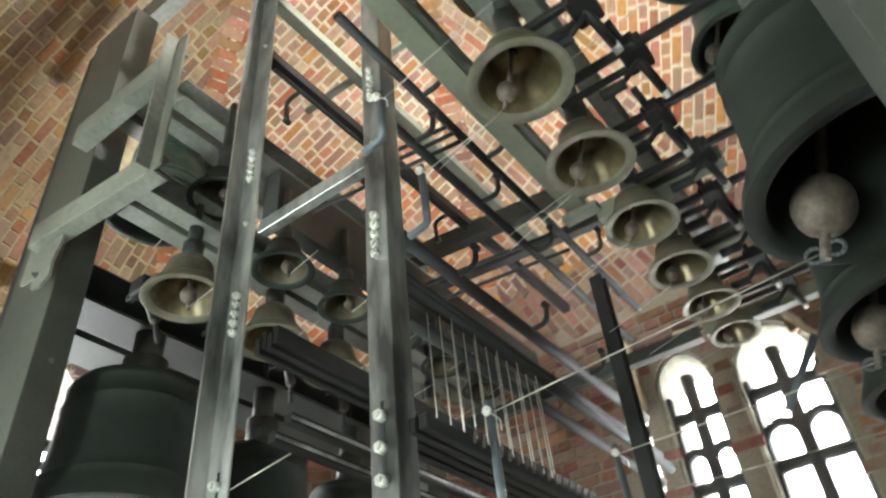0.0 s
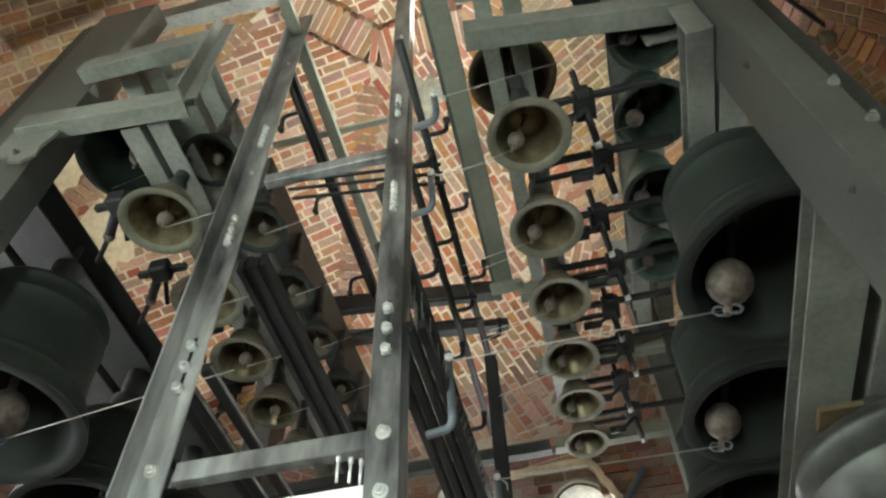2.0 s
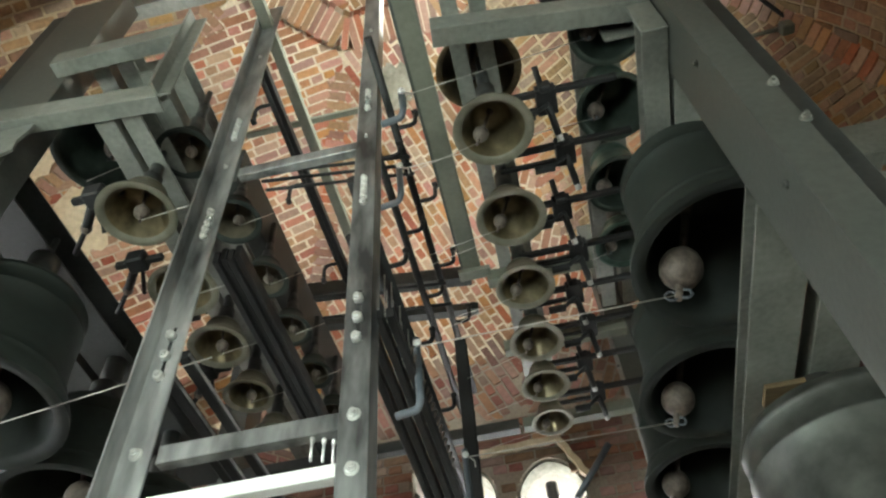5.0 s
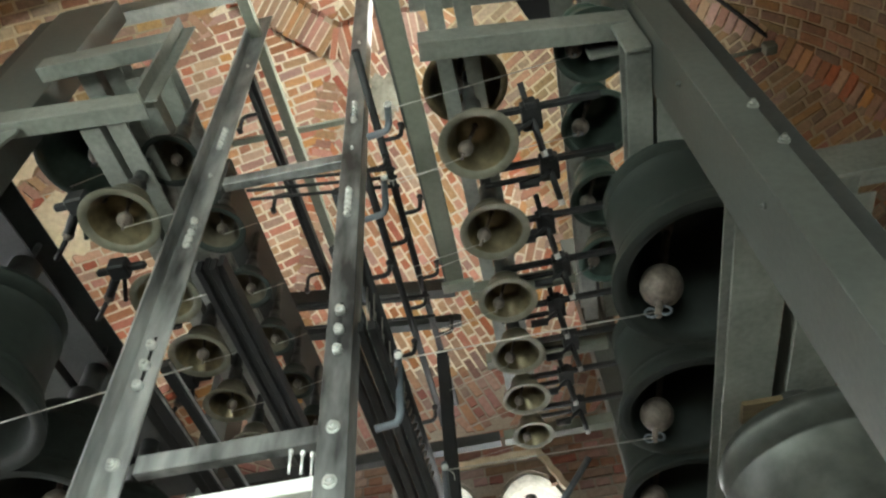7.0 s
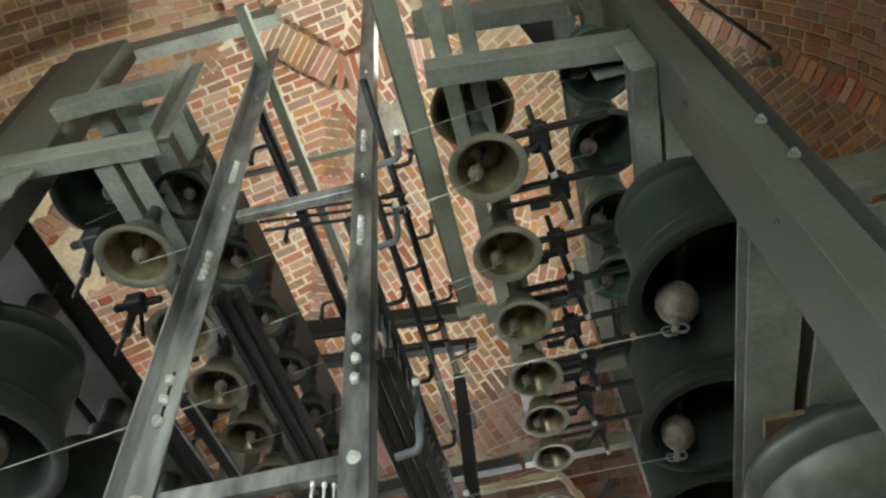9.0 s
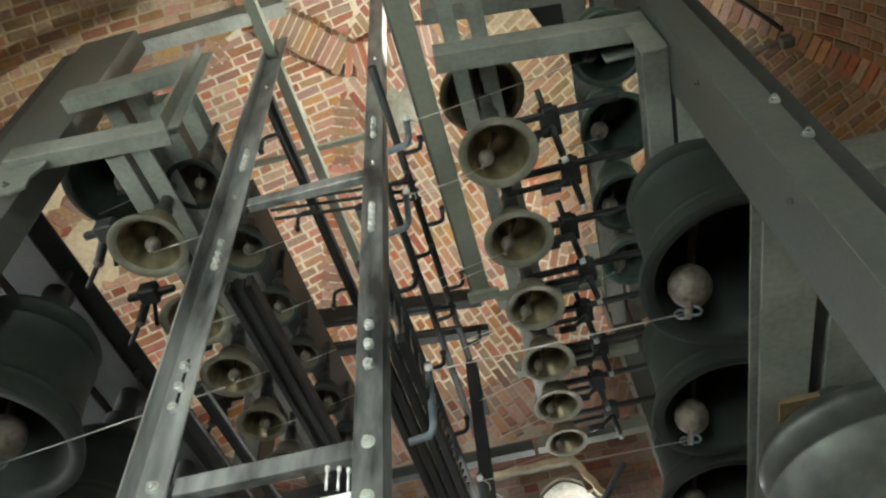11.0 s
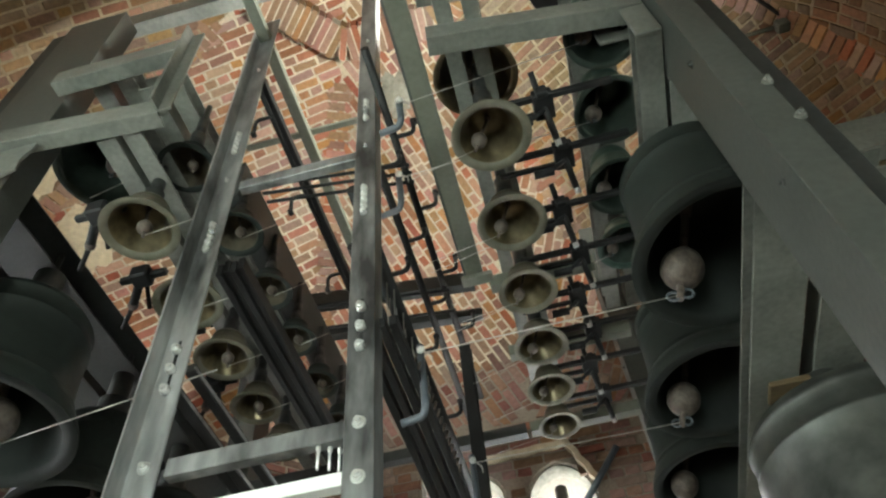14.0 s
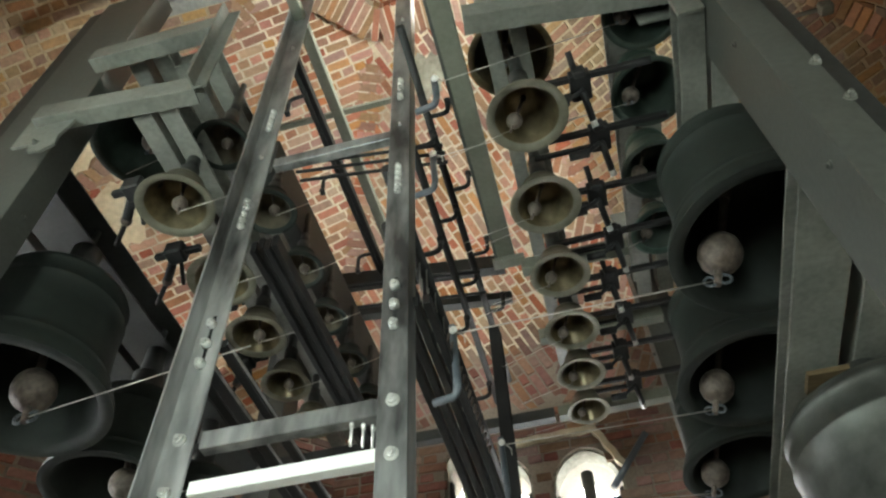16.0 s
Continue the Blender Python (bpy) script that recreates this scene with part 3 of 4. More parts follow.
# ---- bells ----
OUT = [(0.5, 0), (0.497, 0.02), (0.485, 0.06), (0.455, 0.115), (0.418, 0.165), (0.424, 0.172), (0.412, 0.18), (0.408, 0.19), (0.41, 0.2), (0.398, 0.205), (0.372, 0.26), (0.345, 0.35), (0.325, 0.45), (0.311, 0.55), (0.318, 0.556), (0.318, 0.566), (0.309, 0.572), (0.308, 0.6), (0.314, 0.606), (0.314, 0.615), (0.304, 0.622), (0.302, 0.64), (0.295, 0.69), (0.275, 0.735), (0.23, 0.765), (0.14, 0.785), (0.0, 0.79)]
INN = [(0.5, 0), (0.475, -0.004), (0.43, 0.0), (0.415, 0.03), (0.405, 0.08), (0.375, 0.16), (0.335, 0.26), (0.305, 0.38), (0.285, 0.5), (0.272, 0.62), (0.24, 0.68), (0.15, 0.715), (0.0, 0.72)]

SQUAT = [(0.5, 0), (0.497, 0.02), (0.48, 0.055), (0.44, 0.1), (0.395, 0.15), (0.4, 0.156), (0.39, 0.166), (0.35, 0.22), (0.315, 0.3), (0.29, 0.38), (0.27, 0.45), (0.275, 0.456), (0.265, 0.466), (0.25, 0.5), (0.22, 0.53), (0.14, 0.55), (0.0, 0.555)]
BROAD = [(0.5, 0), (0.497, 0.02), (0.487, 0.06), (0.462, 0.11), (0.432, 0.165), (0.437, 0.172), (0.426, 0.18), (0.41, 0.23), (0.396, 0.33), (0.388, 0.45), (0.383, 0.58), (0.389, 0.586), (0.389, 0.598), (0.381, 0.605), (0.376, 0.7), (0.381, 0.706), (0.372, 0.725), (0.35, 0.76), (0.3, 0.782), (0.16, 0.8), (0.0, 0.805)]
LIP_RING = [(0.5, 0), (0.485, -0.006), (0.41, 0.012), (0.388, 0.03)]
SQUAT_IN = [(0.388, 0.03), (0.37, 0.07), (0.335, 0.14), (0.297, 0.22), (0.265, 0.3), (0.245, 0.4), (0.2, 0.46), (0.12, 0.49), (0.0, 0.495)]


def bell(xc, yc, zm, D, outside, inside, label, group, beam_z, swing=(-0.12, 0.0), wire_to=None, name="bell", ring=True, squat=False):
    root = thing(name, (xc, yc, zm), label, "bell", group)
    squat = D < 0.275 or squat
    o = [(r * D, z * D) for r, z in (SQUAT if squat else BROAD if D > 0.45 else OUT)]
    body = lathe(o, 48)
    part("bell_wall", body, outside, root)
    part("bell_inside", lathe([(r * D, z * D) for r, z in (SQUAT_IN if squat else INN)], 48), inside, root)
    if squat:
        part("lip", lathe([(r * D, z * D) for r, z in LIP_RING], 48), LIP if inside is BRONZE_IN else outside, root, "pale worn lip" if inside is BRONZE_IN else "")
    top = (0.55 if squat else 0.785) * D
    gap = max(0.01, beam_z - zm - top)
    bm = bmesh.new()
    rod(bm, (0, 0, top - 0.01), (0, 0, top + gap * 0.5), 0.13 * D, 18)
    rod(bm, (0, 0, top + gap * 0.4), (0, 0, top + gap), 0.09 * D, 18)
    rod(bm, (0, 0, top + gap * 0.4), (0, 0, top + gap + 0.13), 0.012, 8)
    part("headstock", bm, PAINT_DARK, root)
    # clapper
    sx, sy = swing
    ball = Vector((sx * D * 2, sy * D * 2, 0.03 * D))
    hang = Vector((0, 0, (0.46 if squat else 0.66) * D))
    bm = bmesh.new()
    d = (ball - hang).normalized()
    rod(bm, hang, ball, 0.022 * D, 8)
    if not squat:
        rod(bm, hang.lerp(ball, 0.05), hang.lerp(ball, 0.4), 0.045 * D, 10, 0.03 * D)
    m = Matrix.Translation(ball) @ d.to_track_quat("Z", "Y").to_matrix().to_4x4() @ Matrix.Diagonal((1, 1, 1.08, 1))
    res = bmesh.ops.create_uvsphere(bm, u_segments=16, v_segments=10, radius=(0.098 if squat else 0.112) * D, matrix=m)
    for v in res["verts"]:
        for f in v.link_faces:
            f.smooth = True
    rod(bm, ball, ball + d * 0.21 * D, 0.02 * D, 8)
    res = bmesh.ops.create_uvsphere(bm, u_segments=10, v_segments=6, radius=0.045 * D, matrix=Matrix.Translation(hang))
    clap = part("clapper", bm, IRON, root, "iron clapper with round ball")
    tail = ball + d * 0.18 * D
    bm = bmesh.new()
    for sgn in ((-1, 1) if ring else ()):
        c = tail + Vector((0.035 * D * sgn, 0, 0))
        prev = None
        for j in range(11):
            t = 2 * math.pi * j / 10
            p = c + Vector((0.03 * D * math.cos(t), 0, 0.03 * D * math.sin(t)))
            if prev is not None:
                rod(bm, prev, p, 0.008 * D, 6)
            prev = p
    if ring:
        part("ring", bm, BLUEGREY, clap)
    else:
        bm.free()
    return root, Vector((xc, yc, zm)) + tail


def wire(a, b, r=0.0022, mat=None, group="clapper wires"):
    a, b = Vector(a), Vector(b)
    bm = rods((a, b, r), seg=6)
    ob = part("wire", bm, mat or WIRE)
    tagged(ob, "thin steel wire drawn taut to a clapper", "wire", group)
    return ob


TAILS = {}
SMALL = "small dull bronze bell hanging mouth down under a steel beam"
for i, (y, D) in enumerate(((1.978, 0.267), (2.347, 0.254), (2.691, 0.232), (3.008, 0.226), (3.292, 0.212), (3.556, 0.195))):
    r, t = bell(0.264, y, 3.2, D, BRONZE, BRONZE_IN, SMALL, "middle row of bells", 3.605, (-0.08, 0.015), ring=False)
    TAILS["r", i] = t
bell(0.257, 2.053, 3.79, 0.34, BRONZE, BRONZE_IN, "bronze bell hanging above the steel beams", "upper bells", 4.1, (-0.05, 0))
for i, (y, D) in enumerate(((1.948, 0.263), (2.3, 0.25), (2.607, 0.236), (2.91, 0.21), (3.19, 0.195))):
    r, t = bell(-0.935, y, 3.12, D, BRONZE, BRONZE_IN, SMALL, "outer row of small bells", 3.40, (0.03, 0.0), ring=False)
    TAILS["l", i] = t
for i, (y, D) in enumerate(((2.09, 0.195), (2.37, 0.187), (2.64, 0.178), (2.91, 0.175), (3.18, 0.17))):
    r, t = bell(-0.668, y, 3.17, D, PATINA, BRONZE_DIM, "small dark bronze bell beside a dark beam", "inner row of small bells", 3.38, (0.05, 0.0), ring=False)
    TAILS["m", i] = t
for i, (y, D) in enumerate(((2.28, 0.58), (2.9, 0.52), (3.44, 0.48))):
    r, t = bell((0.86, 0.826, 0.8)[i], y, 2.72, D, PATINA, PATINA_IN, "large dark green bronze bell with iron clapper", "large bells", 3.3, (-0.118, 0.02))
    TAILS["A", i] = t
bell(1.1, 2.8, 1.83, 0.8, GREYBELL, PATINA_IN, "very large smooth grey bronze bell under the lower beam", "large bells", 2.60, (-0.1, 0))
for i, (y, D) in enumerate(((2.2, 0.62), (2.79, 0.5), (3.32, 0.46))):
    r, t = bell((-1.5, -1.52, -1.52)[i], y, (2.635, 2.67, 2.69)[i], D, PATINA, PATINA_IN, "large dark green bronze bell with iron clapper", "large bells", 3.35, (0.06, 0))
    TAILS["E", i] = t
for i, (y, D) in enumerate(((1.91, 0.29), (2.236, 0.295), (2.6, 0.285), (2.93, 0.265))):
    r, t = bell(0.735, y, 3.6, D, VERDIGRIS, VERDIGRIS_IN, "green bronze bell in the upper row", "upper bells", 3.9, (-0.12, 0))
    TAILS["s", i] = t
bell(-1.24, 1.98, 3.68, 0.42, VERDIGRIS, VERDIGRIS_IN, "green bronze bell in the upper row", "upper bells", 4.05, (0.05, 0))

bell(-0.86, 1.97, 3.5, 0.22, PATINA, BRONZE_DIM, "small dark bronze bell beside the end post", "upper bells", 3.85, (0.05, 0), ring=False)

# ---- wires to the cranks ----
wire(TAILS["A", 0], (-0.057, 2.173, 2.506))
wire(TAILS["A", 1], (-0.053, 2.86, 2.612))
wire(TAILS["E", 0], (-0.66, 2.15, 2.6))


def crank(x, y, z, drop=0.2):
    """Flat hanging lever with a ring at its head and a hook at its foot."""
    root = thing("bell_crank", (x, y, z), "blue-grey steel crank lever hooked to a roller", "crank", "bell cranks")
    part("lever", tube([(-0.005, 0, 0.03), (0, 0, -drop + 0.02), (-0.01, 0.015, -drop), (-0.07, 0.02, -drop - 0.005)], 0.0105), BLUEGREY, root)
    bm = bmesh.new()
    rod(bm, (0, -0.012, 0), (0, -0.02, 0), 0.011, 14)
    rod(bm, (0, -0.02, 0), (0, -0.026, 0), 0.005, 8)
    part("ring", bm, ZINC, root)
    part("wire_end", tube([(0.004, -0.015, -0.004), (0.03, -0.015, -0.03), (0.03, -0.015, -0.055)], 0.0018, 6), WIRE, root)
    return root


crank(-0.057, 2.173, 2.506)
crank(-0.053, 2.86, 2.612)


# ---- rollers with their hooked arms ----
def roller(x, z, y0, y1, r, hooks):
    root = thing("roller", (x, y0, z), "black steel roller shaft with bent arms under the bell beams", "roller", "rollers")
    part("shaft", rods(((0, 0, 0), (0, y1 - y0, 0), r), seg=12), BLACK, root)
    for y, side, up in hooks:
        arm = part("arm", tube([(0, y - y0, 0), (side * 0.075, y - y0, 0), (side * 0.075, y - y0 + 0.01, up)], 0.009), BLACK, root)
        bm = bmesh.new()
        rod(bm, (side * 0.075, y - y0 + 0.01 - 0.012, up), (side * 0.075, y - y0 + 0.022, up), 0.012, 10)
        part("pin", bm, BLACK, arm)
    return root


roller(-0.085, 3.5, 1.7, 3.6, 0.0145, [ (2.06, 1, 0.1), (2.4, 1, 0.1), (2.75, 1, 0.1), (3.1, 1, 0.1)])
roller(-0.155, 3.38, 1.99, 3.6, 0.015, [ (2.1, 1, 0.08), (2.45, 1, 0.08), (2.8, 1, 0.08)])
roller(-0.19, 3.02, 1.93, 3.6, 0.02, [(2.3, 1, 0.07), (2.7, 1, 0.07), (3.1, 1, 0.07)])
roller(-0.17, 2.86, 1.95, 3.6, 0.017, [])
roller(-0.14, 2.80, 1.95, 3.6, 0.017, [])
roller(-0.19, 2.76, 1.95, 3.6, 0.017, [])
roller(-0.625, 3.975, 1.95, 3.9, 0.008, [(2.08, -1, -0.1), (2.5, -1, -0.1), (3.0, -1, -0.1)])
for x, z in ((-0.92, 2.84), (-0.99, 2.8), (-1.06, 2.84)):
    fpart("rail", profile_bar([(0, 0), (0.035, 0), (0.035, 0.035), (0, 0.035)], 1.35, "y", (x, 2.36, z)), BLACK)
for x, z in ((-0.885, 2.85), (-0.955, 2.81)):
    fpart("rail", profile_bar([(0, 0), (0.006, 0), (0.006, 0.012), (0, 0.012)], 1.35, "y", (x, 2.36, z)), STEEL)
for y, z in ((2.06, 3.4), (2.095, 3.4), (2.135, 3.4), (2.68, 3.38), (2.8, 3.38)):
    fpart("tie_rod", rods(((-0.6, y, z), (-0.05, y + 0.067, z), 0.007)), BLACK)
fpart("post", profile_bar(u_section(0.05, 0.05, 0.007), 3.4, "z", (-0.092, 3.1, 0)), BLACK)
# long diagonal and level bars seen against the vault
fpart("rail", profile_bar([(0, 0), (0.03, 0), (0.03, 0.02), (0, 0.02)], 0.62, "x", (-0.95, 2.405, 4.4)), GREENGREY)
fpart("rail", profile_bar([(0, 0), (0.05, 0), (0.05, 0.04), (0, 0.04)], 2.0, "y", (0.0, 0.9, 3.62)), PAINT)
fpart("foot_plate", boxes(((0.01, 2.70, 3.37), (0.14, 2.75, 3.392)), bevel=0.002), GREENGREY)
bracket = thing("wall_bracket", (2.2, 3.1, 5.5), "iron bracket and tie rods fixed in the brick vault", "bracket")
for bm, mt in ((rods(((-0.3, -0.35, 0.45), (0.08, -0.02, 0.02), 0.014)), BLACK), (rods(((-0.42, 0.1, 0.18), (0.06, -0.02, 0.0), 0.014)), GREENGREY), (rods(((-0.25, 0.25, -0.35), (0.1, 0.45, -0.33), 0.02)), BLACK)):
    part("tie_rod", bm, mt, bracket)
part("anchor", boxes(((-0.02, -0.05, -0.04), (0.06, 0.02, 0.04)), bevel=0.008), GREENGREY, bracket)


# ---- wires ----
for i in range(6):
    t = TAILS["r", i]
    wire(t, (-0.01 - 0.03 * (i % 2), t.y + 0.01, 3.1 + 0.02 * (i % 3)), 0.0011)
for i, c in enumerate(((0.022, 1.735, 3.1), (-0.05, 1.984, 3.1), (-0.052, 2.4, 3.1), (-0.052, 2.72, 3.1))):
    wire(TAILS["s", i], c, 0.0018 if i == 1 else 0.0013)
crank(-0.05, 1.984, 3.1, 0.15)
crank(0.022, 1.735, 3.1, 0.1)
wire(TAILS["A", 2], (-0.05, 3.3, 2.62))
for i in range(5):
    t = TAILS["l", i]
    wire(t, t + Vector((0.2, 0.0, 0.03)), 0.0016)
for i in range(5):
    t = TAILS["m", i]
    wire(t, t + Vector((0.12, 0.0, 0.03)), 0.0013)
for i in (1, 2):
    wire(TAILS["E", i], TAILS["E", i] + Vector((0.7, 0, 0.03)))
wire((-1.3, 2.02, 3.56), (-0.98, 1.98, 3.6))
for i in range(16):
    y = 2.10 + i * 0.034
    ob = wire((-0.15 + 0.012 * (i % 3), y, 2.44), (-0.155 + 0.012 * (i % 3), y, 2.78 + 0.01 * (i % 4)), 0.0016, WIRE, "tracker wires")
    tagged(ob, "upright steel tracker wire above the adjuster bars")

# adjuster bars
adj = thing("adjuster_bars", (-0.15, 1.94, 2.42), "black steel bars with a row of small wire adjusters", "bar")
for k in range(4):
    part("bar", boxes(((-0.025 + 0.03 * k, 0.0, -0.02), (-0.004 + 0.03 * k, 1.6, 0.012)), bevel=0.002), BLACK, adj)
for i in range(16):
    part("adjuster", rods(((0.088, 0.16 + i * 0.034, -0.004), (0.094, 0.16 + i * 0.034, 0.02), 0.004), seg=8), IRON, adj)
tb = thing("turnbuckles", (-0.21, 1.93, 2.06), "zinc turnbuckles standing on the rack crossbar", "turnbuckle")
for i, x in enumerate((-0.024, -0.002, 0.016)):
    bm = rods(((x, -0.01 + 0.01 * i, -0.05), (x, -0.01 + 0.01 * i, 0.02), 0.003), ((x, -0.01 + 0.01 * i, -0.005), (x, -0.01 + 0.01 * i, 0.01), 0.0052), ((x, -0.01 + 0.01 * i, 0.02), (x, -0.01 + 0.01 * i, 0.035), 0.002), seg=6)
    part("turnbuckle", bm, ZINC, tb)


# ---- hammers ----
def hammer(x, y, z, sgn, reach, label, group):
    """A pivoted hammer: bracket bar to the frame, pivot block, hanging arm with a bright nut."""
    root = thing("hammer", (x, y, z), label, "hammer", group)
    part("bracket", boxes(((-reach, -0.02, -0.012), (reach, 0.0, 0.012)), bevel=0.002), BLACK, root)
    part("bracket", boxes(((-reach, 0.045, -0.01), (0.03, 0.06, 0.01)), bevel=0.002), BLACK, root)
    part("pivot", boxes(((-0.035, -0.03, -0.022), (0.035, 0.07, 0.022)), ((-0.02, -0.045, -0.03), (0.02, -0.02, 0.018)), bevel=0.004), BLACK, root)
    arm = part("arm", rods(((0.0, 0.02, -0.01), (sgn * 0.02, 0.13, -0.06), 0.013), ((-0.01, -0.02, 0.0), (-0.02, -0.09, 0.04), 0.011)), BLACK, root)
    bm = bmesh.new()
    rod(bm, (sgn * 0.02, 0.125, -0.057), (sgn * 0.024, 0.15, -0.069), 0.0135, 6)
    part("nut", bm, ZINC, arm)
    part("head", rods(((0.05 * -sgn, 0.03, -0.07), (0.12 * -sgn, 0.03, -0.07), 0.016), ((0.0, 0.03, -0.02), (0.06 * -sgn, 0.03, -0.07), 0.008)), BLACK, root)
    return root


for i, y in enumerate((1.98, 2.2, 2.45, 2.68, 2.9, 3.12, 3.35, 3.58)):
    hammer(0.50 if i % 2 else 0.46, y, 3.36, 1, 0.24, "black iron hammer on a bar beside a small bell", "hammers of the middle row")
BIG_HAMMER = "black iron hammer lever beside a bronze bell"


def lever_hammer(x, y, z):
    root = thing("hammer", (x, y, z), BIG_HAMMER, "hammer", "hammers of the outer row")
    part("bracket", boxes(((-0.1, -0.012, -0.012), (0.08, 0.012, 0.012)), bevel=0.003), BLACK, root)
    part("pivot", boxes(((-0.05, -0.035, -0.03), (0.02, 0.03, 0.03)), bevel=0.006), BLACK, root)
    arm = part("arm", rods(((-0.02, 0, 0), (-0.1, 0.1, -0.02), 0.017), ((-0.1, 0.1, -0.02), (-0.17, 0.17, -0.05), 0.009), ((-0.01, 0.02, 0), (-0.05, 0.13, -0.02), 0.008)), BLACK, root)
    bm = bmesh.new()
    res = bmesh.ops.create_uvsphere(bm, u_segments=12, v_segments=8, radius=0.02, matrix=Matrix.Translation((-0.1, 0.1, -0.02)))
    for f in bm.faces:
        f.smooth = True
    part("head", bm, IRON, arm)
    return root


for y in (1.895, 2.19, 2.5, 2.8):
    lever_hammer(-1.06, y, 3.2)
# wood packing on the lower beam
pk = thing("packing", (1.015, 2.79, 2.6), "thin wooden packing board under the lower beam", "board")
part("board", boxes(((-0.08, -0.05, -0.02), (0.08, 0.05, -0.001)), bevel=0.002), WOOD, pk)


# ---- masonry details of the vault ----
def rib_bricks(points, across, size, seed, name, parent, mat=None, joint=0.007):
    rnd = random.Random(seed)
    verts, faces = [], []
    for (p, nn), (q, _) in zip(points, points[1:]):
        d = (q - p).normalized()
        side = nn.cross(d).normalized()
        i0 = len(verts)
        w = across / 2 * (0.92 + 0.16 * rnd.random())
        out = size + 0.008 * rnd.random()
        lo, hi = p + d * joint, q - d * joint
        for k in (0.0, out):
            for pt, sg in ((lo, -1), (lo, 1), (hi, 1), (hi, -1)):
                verts.append(pt + side * sg * (w - (0.004 if k else 0)) + nn * (k - 0.004))
        faces += [(i0 + 4, i0 + 5, i0 + 6, i0 + 7)] + [(i0 + a, i0 + (a + 1) % 4, i0 + 4 + (a + 1) % 4, i0 + 4 + a) for a in range(4)]
    me = bpy.data.meshes.new(name)
    me.from_pydata(verts, [], faces)
    me.materials.append(mat or BRICK)
    bm = bmesh.new()
    bm.from_mesh(me)
    bmesh.ops.recalc_face_normals(bm, faces=bm.faces)
    bm.to_mesh(me)
    bm.free()
    ob = new(name, me)
    ob.parent = parent
    return tagged(ob, "rib of bricks laid on edge", kind="stuff")


for k in range(8):
    deg = 22.5 + 45 * k
    pts = []
    n, s = face_axes(deg)
    for i in range(44):
        a = i / 43 * 1.12
        r = INR * math.cos(a) / math.cos(radians(22.5))
        nn = (-n * math.cos(a) * RISE + Vector((0, 0, -1)) * math.sin(a) * INR).normalized()
        pts.append((Vector((CX, CY, SPRING + RISE * math.sin(a))) + n * (r - 0.02), nn))
    rib_bricks(pts, 0.26, 0.012, k, "rib_bricks", ceiling)
ring = []
for i in range(105):
    t = 2 * math.pi * i / 104
    r = 0.93
    edge = r * 1.02 / max(math.cos(t - radians(45 * round(math.degrees(t) / 45))), 0.92)
    c = r / INR
    z = SPRING + RISE * math.sqrt(max(0, 1 - (edge / INR) ** 2)) - 0.02
    ring.append((Vector((CX + edge * math.cos(t), CY + edge * math.sin(t), z)), Vector((-0.15 * math.cos(t), -0.15 * math.sin(t), -1)).normalized()))
rib_bricks(ring, 0.27, 0.15, 77, "ring_bricks", ceiling)
rib_bricks(ring, 0.24, 0.143, 78, "ring_mortar", ceiling, MORTAR, -0.001)


def patch(deg, u0, v0, w, h, seed, mat, label):
    rnd = random.Random(seed)
    bm = bmesh.new()
    c = bm.verts.new(surface(deg, u0, v0)[0] + surface(deg, u0, v0)[1] * 0.02)
    rim = []
    for i in range(28):
        t = 2 * math.pi * i / 28
        k = 0.65 + 0.35 * rnd.random()
        p, nn = surface(deg, u0 + w / 2 * k * math.cos(t), v0 + h / 2 * k * math.sin(t))
        rim.append(bm.verts.new(p + nn * 0.012))
    for i in range(28):
        bm.faces.new((c, rim[i], rim[(i + 1) % 28])).smooth = True
    bmesh.ops.recalc_face_normals(bm, faces=bm.faces)
    ob = part("plaster_patch", bm, mat, ceiling, label)
    return ob


patch(180, 0.68, 5.65, 0.75, 0.8, 3, STONE, "flaking pale plaster")
patch(135, -0.78, 5.5, 0.55, 0.75, 4, STONE, "flaking pale plaster")
patch(90, -0.1, SPRING + 2.95, 0.34, 0.42, 5, RUBBLE, "rough pale stone")
back = bmesh.new()
box(back, (-4.5, 7.4, -1), (3.5, 7.5, 7))
bd = part("backdrop", back, BACK)
tagged(bd, "bright overcast sky outside the windows", "sky", kind="structure")
back = bmesh.new()
box(back, (-6.0, 0.0, -1), (-5.9, 5.0, 7))
bd = part("backdrop", back, BACK)
tagged(bd, "bright overcast sky outside the windows", "sky", kind="structure")

# plastered edge of the window recess
bm = bmesh.new()
for a, b in (((-0.29, 4.88, 4.02), (0.28, 4.88, 4.035)), ((0.26, 4.88, 4.07), (0.42, 4.88, 3.72))):
    a, b = Vector(a), Vector(b)
    up = Vector((0, -1, 0)).cross(b - a).normalized() * 0.02
    q = [[bm.verts.new(p + up * k + Vector((0, d, 0))) for k, d in ((-1, 0.01), (1, 0.01), (1, -0.03), (-1, -0.03))] for p in [a.lerp(b, i / 6) + up * 0.25 * (-1) ** i for i in range(7)]]
    for r0, r1 in zip(q, q[1:]):
        for i in range(4):
            bm.faces.new((r0[i], r0[(i + 1) % 4], r1[(i + 1) % 4], r1[i]))
    bm.faces.new(q[0][::-1])
    bm.faces.new(q[-1])
bmesh.ops.recalc_face_normals(bm, faces=bm.faces)
part("plaster_edge", bm, STONE, bpy.data.objects["wall_north"], "chipped pale plaster edge")

# ---- bricks of the upper north wall, one by one ----
north = bpy.data.objects["wall_north"]
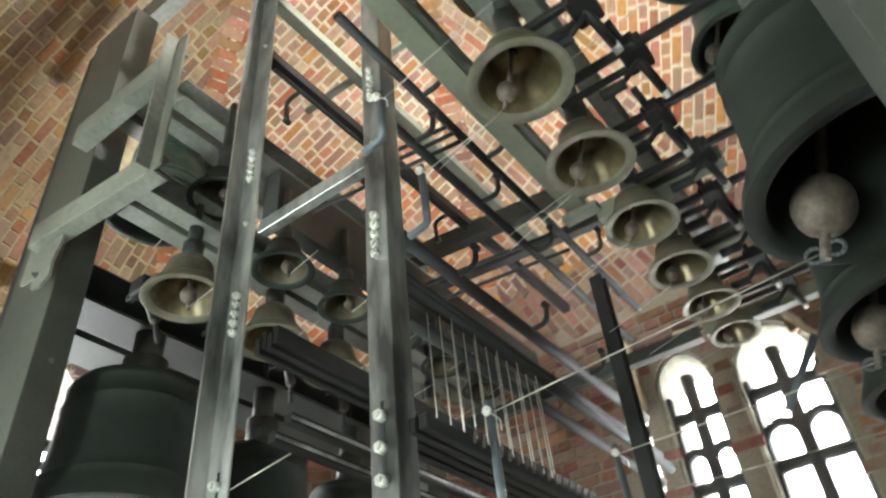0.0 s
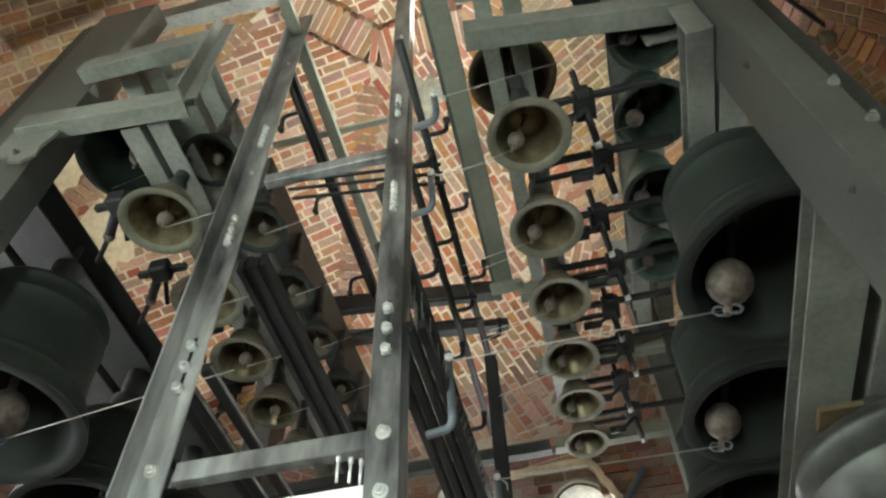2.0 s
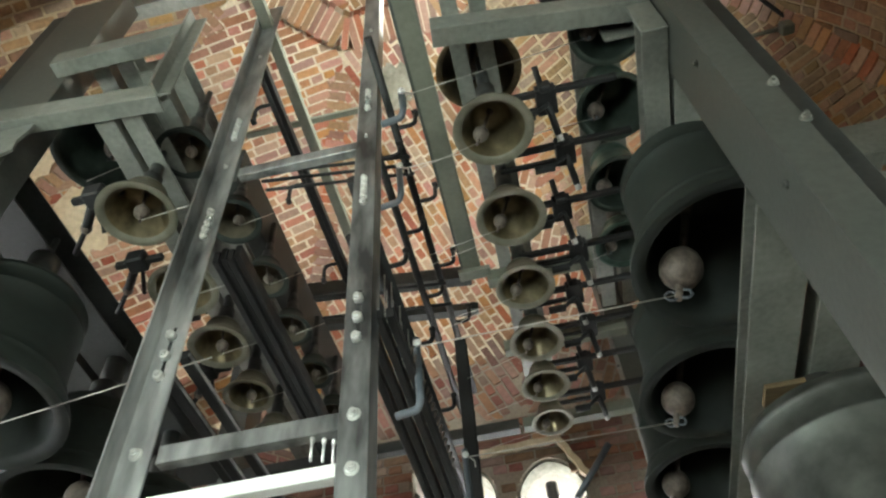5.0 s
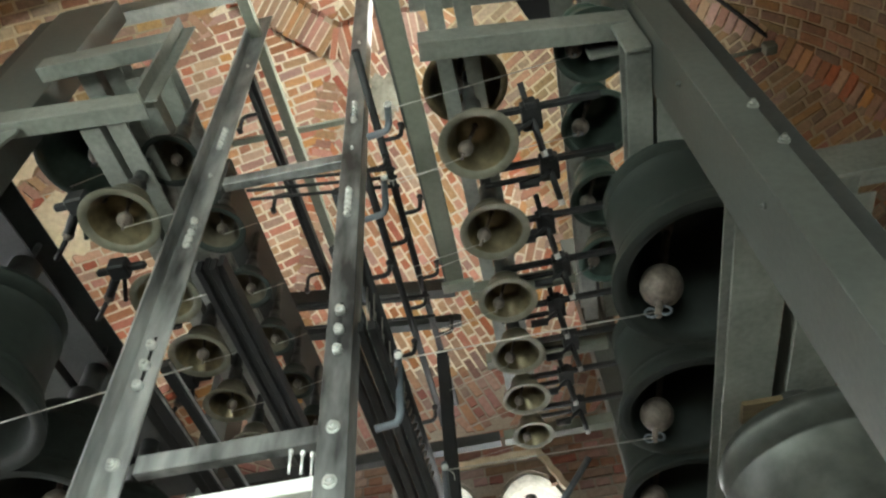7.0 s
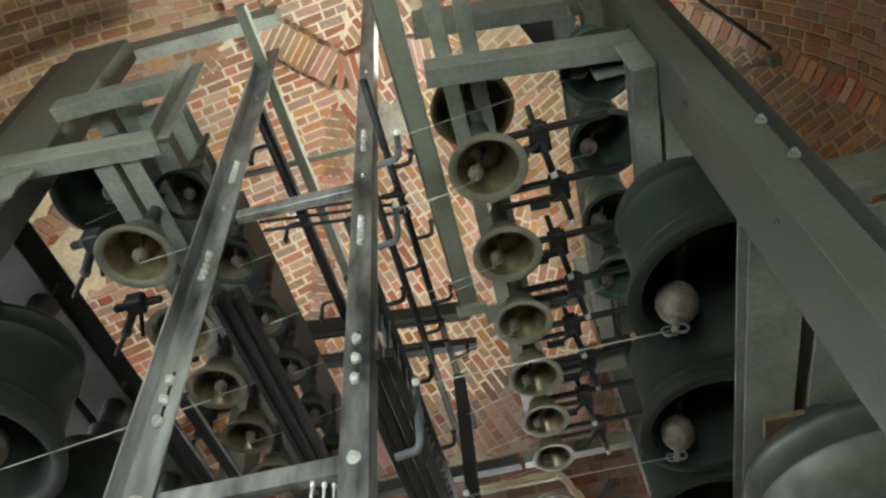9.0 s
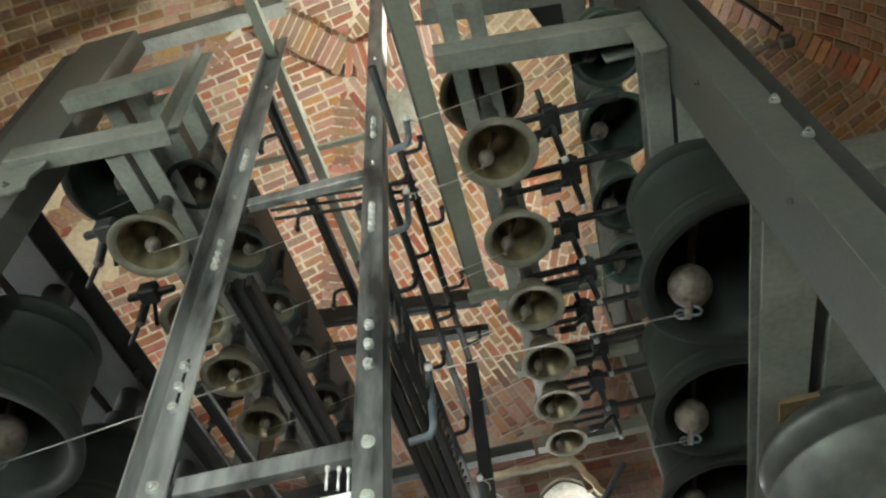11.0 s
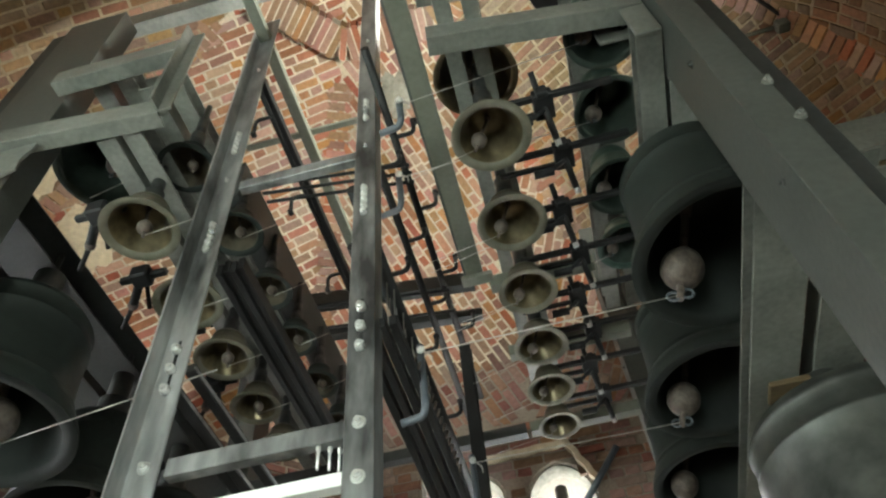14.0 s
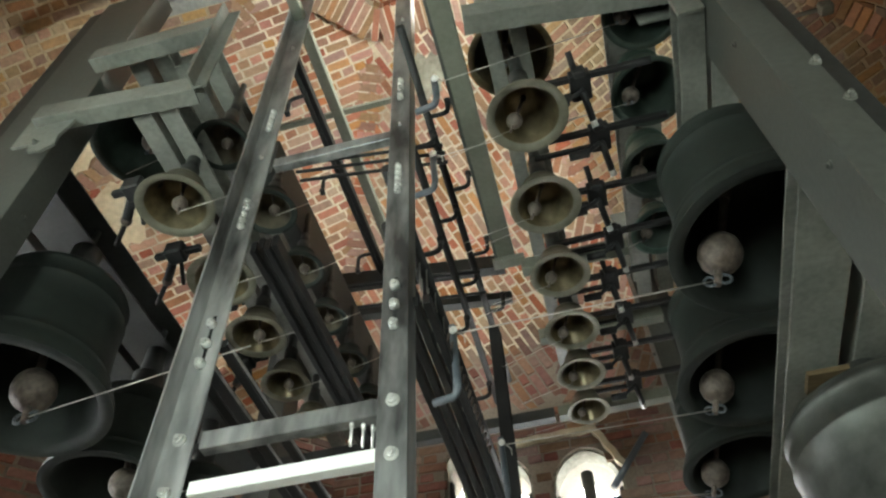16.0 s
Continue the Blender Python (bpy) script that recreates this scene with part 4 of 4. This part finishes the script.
# same colour as the wall brickwork, its shade included
BRICK1 = material("single_red_brick", (0.27, 0.145, 0.1), 0.88, 0, 0.25, 35, 1.1, 0.5, tint=(0.17, 0.085, 0.062), random_tint=0.3)


def brick_mesh(length, seed):
    rnd = random.Random(seed)
    bm = bmesh.new()
    box(bm, (-length / 2, -0.012, -(COURSE - GAP) / 2), (length / 2, 0.02, (COURSE - GAP) / 2), 0.004)
    for v in bm.verts:
        v.co += Vector((rnd.random() - 0.5, (rnd.random() - 0.5) * 0.6, rnd.random() - 0.5)) * 0.007
    me = bpy.data.meshes.new("brick")
    bm.to_mesh(me)
    bm.free()
    me.materials.append(BRICK1)
    return me


LONG = [brick_mesh(0.205 - GAP, i) for i in range(4)]
SHORT = [brick_mesh(0.104 - GAP, 10 + i) for i in range(4)]
rnd = random.Random(8)
z, k = SPRING - 0.86, 0
while z < SPRING - COURSE / 2:
    unit = 0.205 if k % 2 else 0.104
    u = -INR * HALF + 0.02 - rnd.random() * 0.08 + unit / 2
    while u < INR * HALF - unit / 2 + 0.03:
        if not in_opening(N_OPS, u, z + COURSE / 2, 0.04):
            ob = new("brick", rnd.choice(LONG if unit > 0.2 else SHORT))
            ob.parent = north
            ob.location = (CX + u, CY + INR - 0.002 + rnd.random() * 0.005, z + COURSE / 2)
            ob.rotation_euler = (0, (rnd.random() - 0.5) * 0.02, 0)
        u += unit
    z += COURSE
    k += 1

# ---- unseen floodlight assumed from bright spots, on the upper crossbeam, turned to the vault ----
flood = thing("floodlight", (0.72, 1.98, 4.3), "small black unseen floodlight, assumed behind the upper crossbeam", "lamp")
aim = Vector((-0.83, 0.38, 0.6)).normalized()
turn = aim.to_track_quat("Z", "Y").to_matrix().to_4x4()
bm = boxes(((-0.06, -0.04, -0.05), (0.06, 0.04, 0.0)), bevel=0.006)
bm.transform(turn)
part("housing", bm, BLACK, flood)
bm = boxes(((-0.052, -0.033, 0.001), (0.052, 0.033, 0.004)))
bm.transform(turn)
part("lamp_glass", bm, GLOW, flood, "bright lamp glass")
# visor added out of view to hold the beam off the lower north side
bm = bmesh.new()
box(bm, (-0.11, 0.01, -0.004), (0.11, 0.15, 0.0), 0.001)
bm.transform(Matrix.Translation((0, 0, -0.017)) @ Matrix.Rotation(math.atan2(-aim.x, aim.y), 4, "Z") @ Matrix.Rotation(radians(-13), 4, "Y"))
part("visor", bm, BLACK, flood, "flat black visor plate, added to cut light off the north wall")
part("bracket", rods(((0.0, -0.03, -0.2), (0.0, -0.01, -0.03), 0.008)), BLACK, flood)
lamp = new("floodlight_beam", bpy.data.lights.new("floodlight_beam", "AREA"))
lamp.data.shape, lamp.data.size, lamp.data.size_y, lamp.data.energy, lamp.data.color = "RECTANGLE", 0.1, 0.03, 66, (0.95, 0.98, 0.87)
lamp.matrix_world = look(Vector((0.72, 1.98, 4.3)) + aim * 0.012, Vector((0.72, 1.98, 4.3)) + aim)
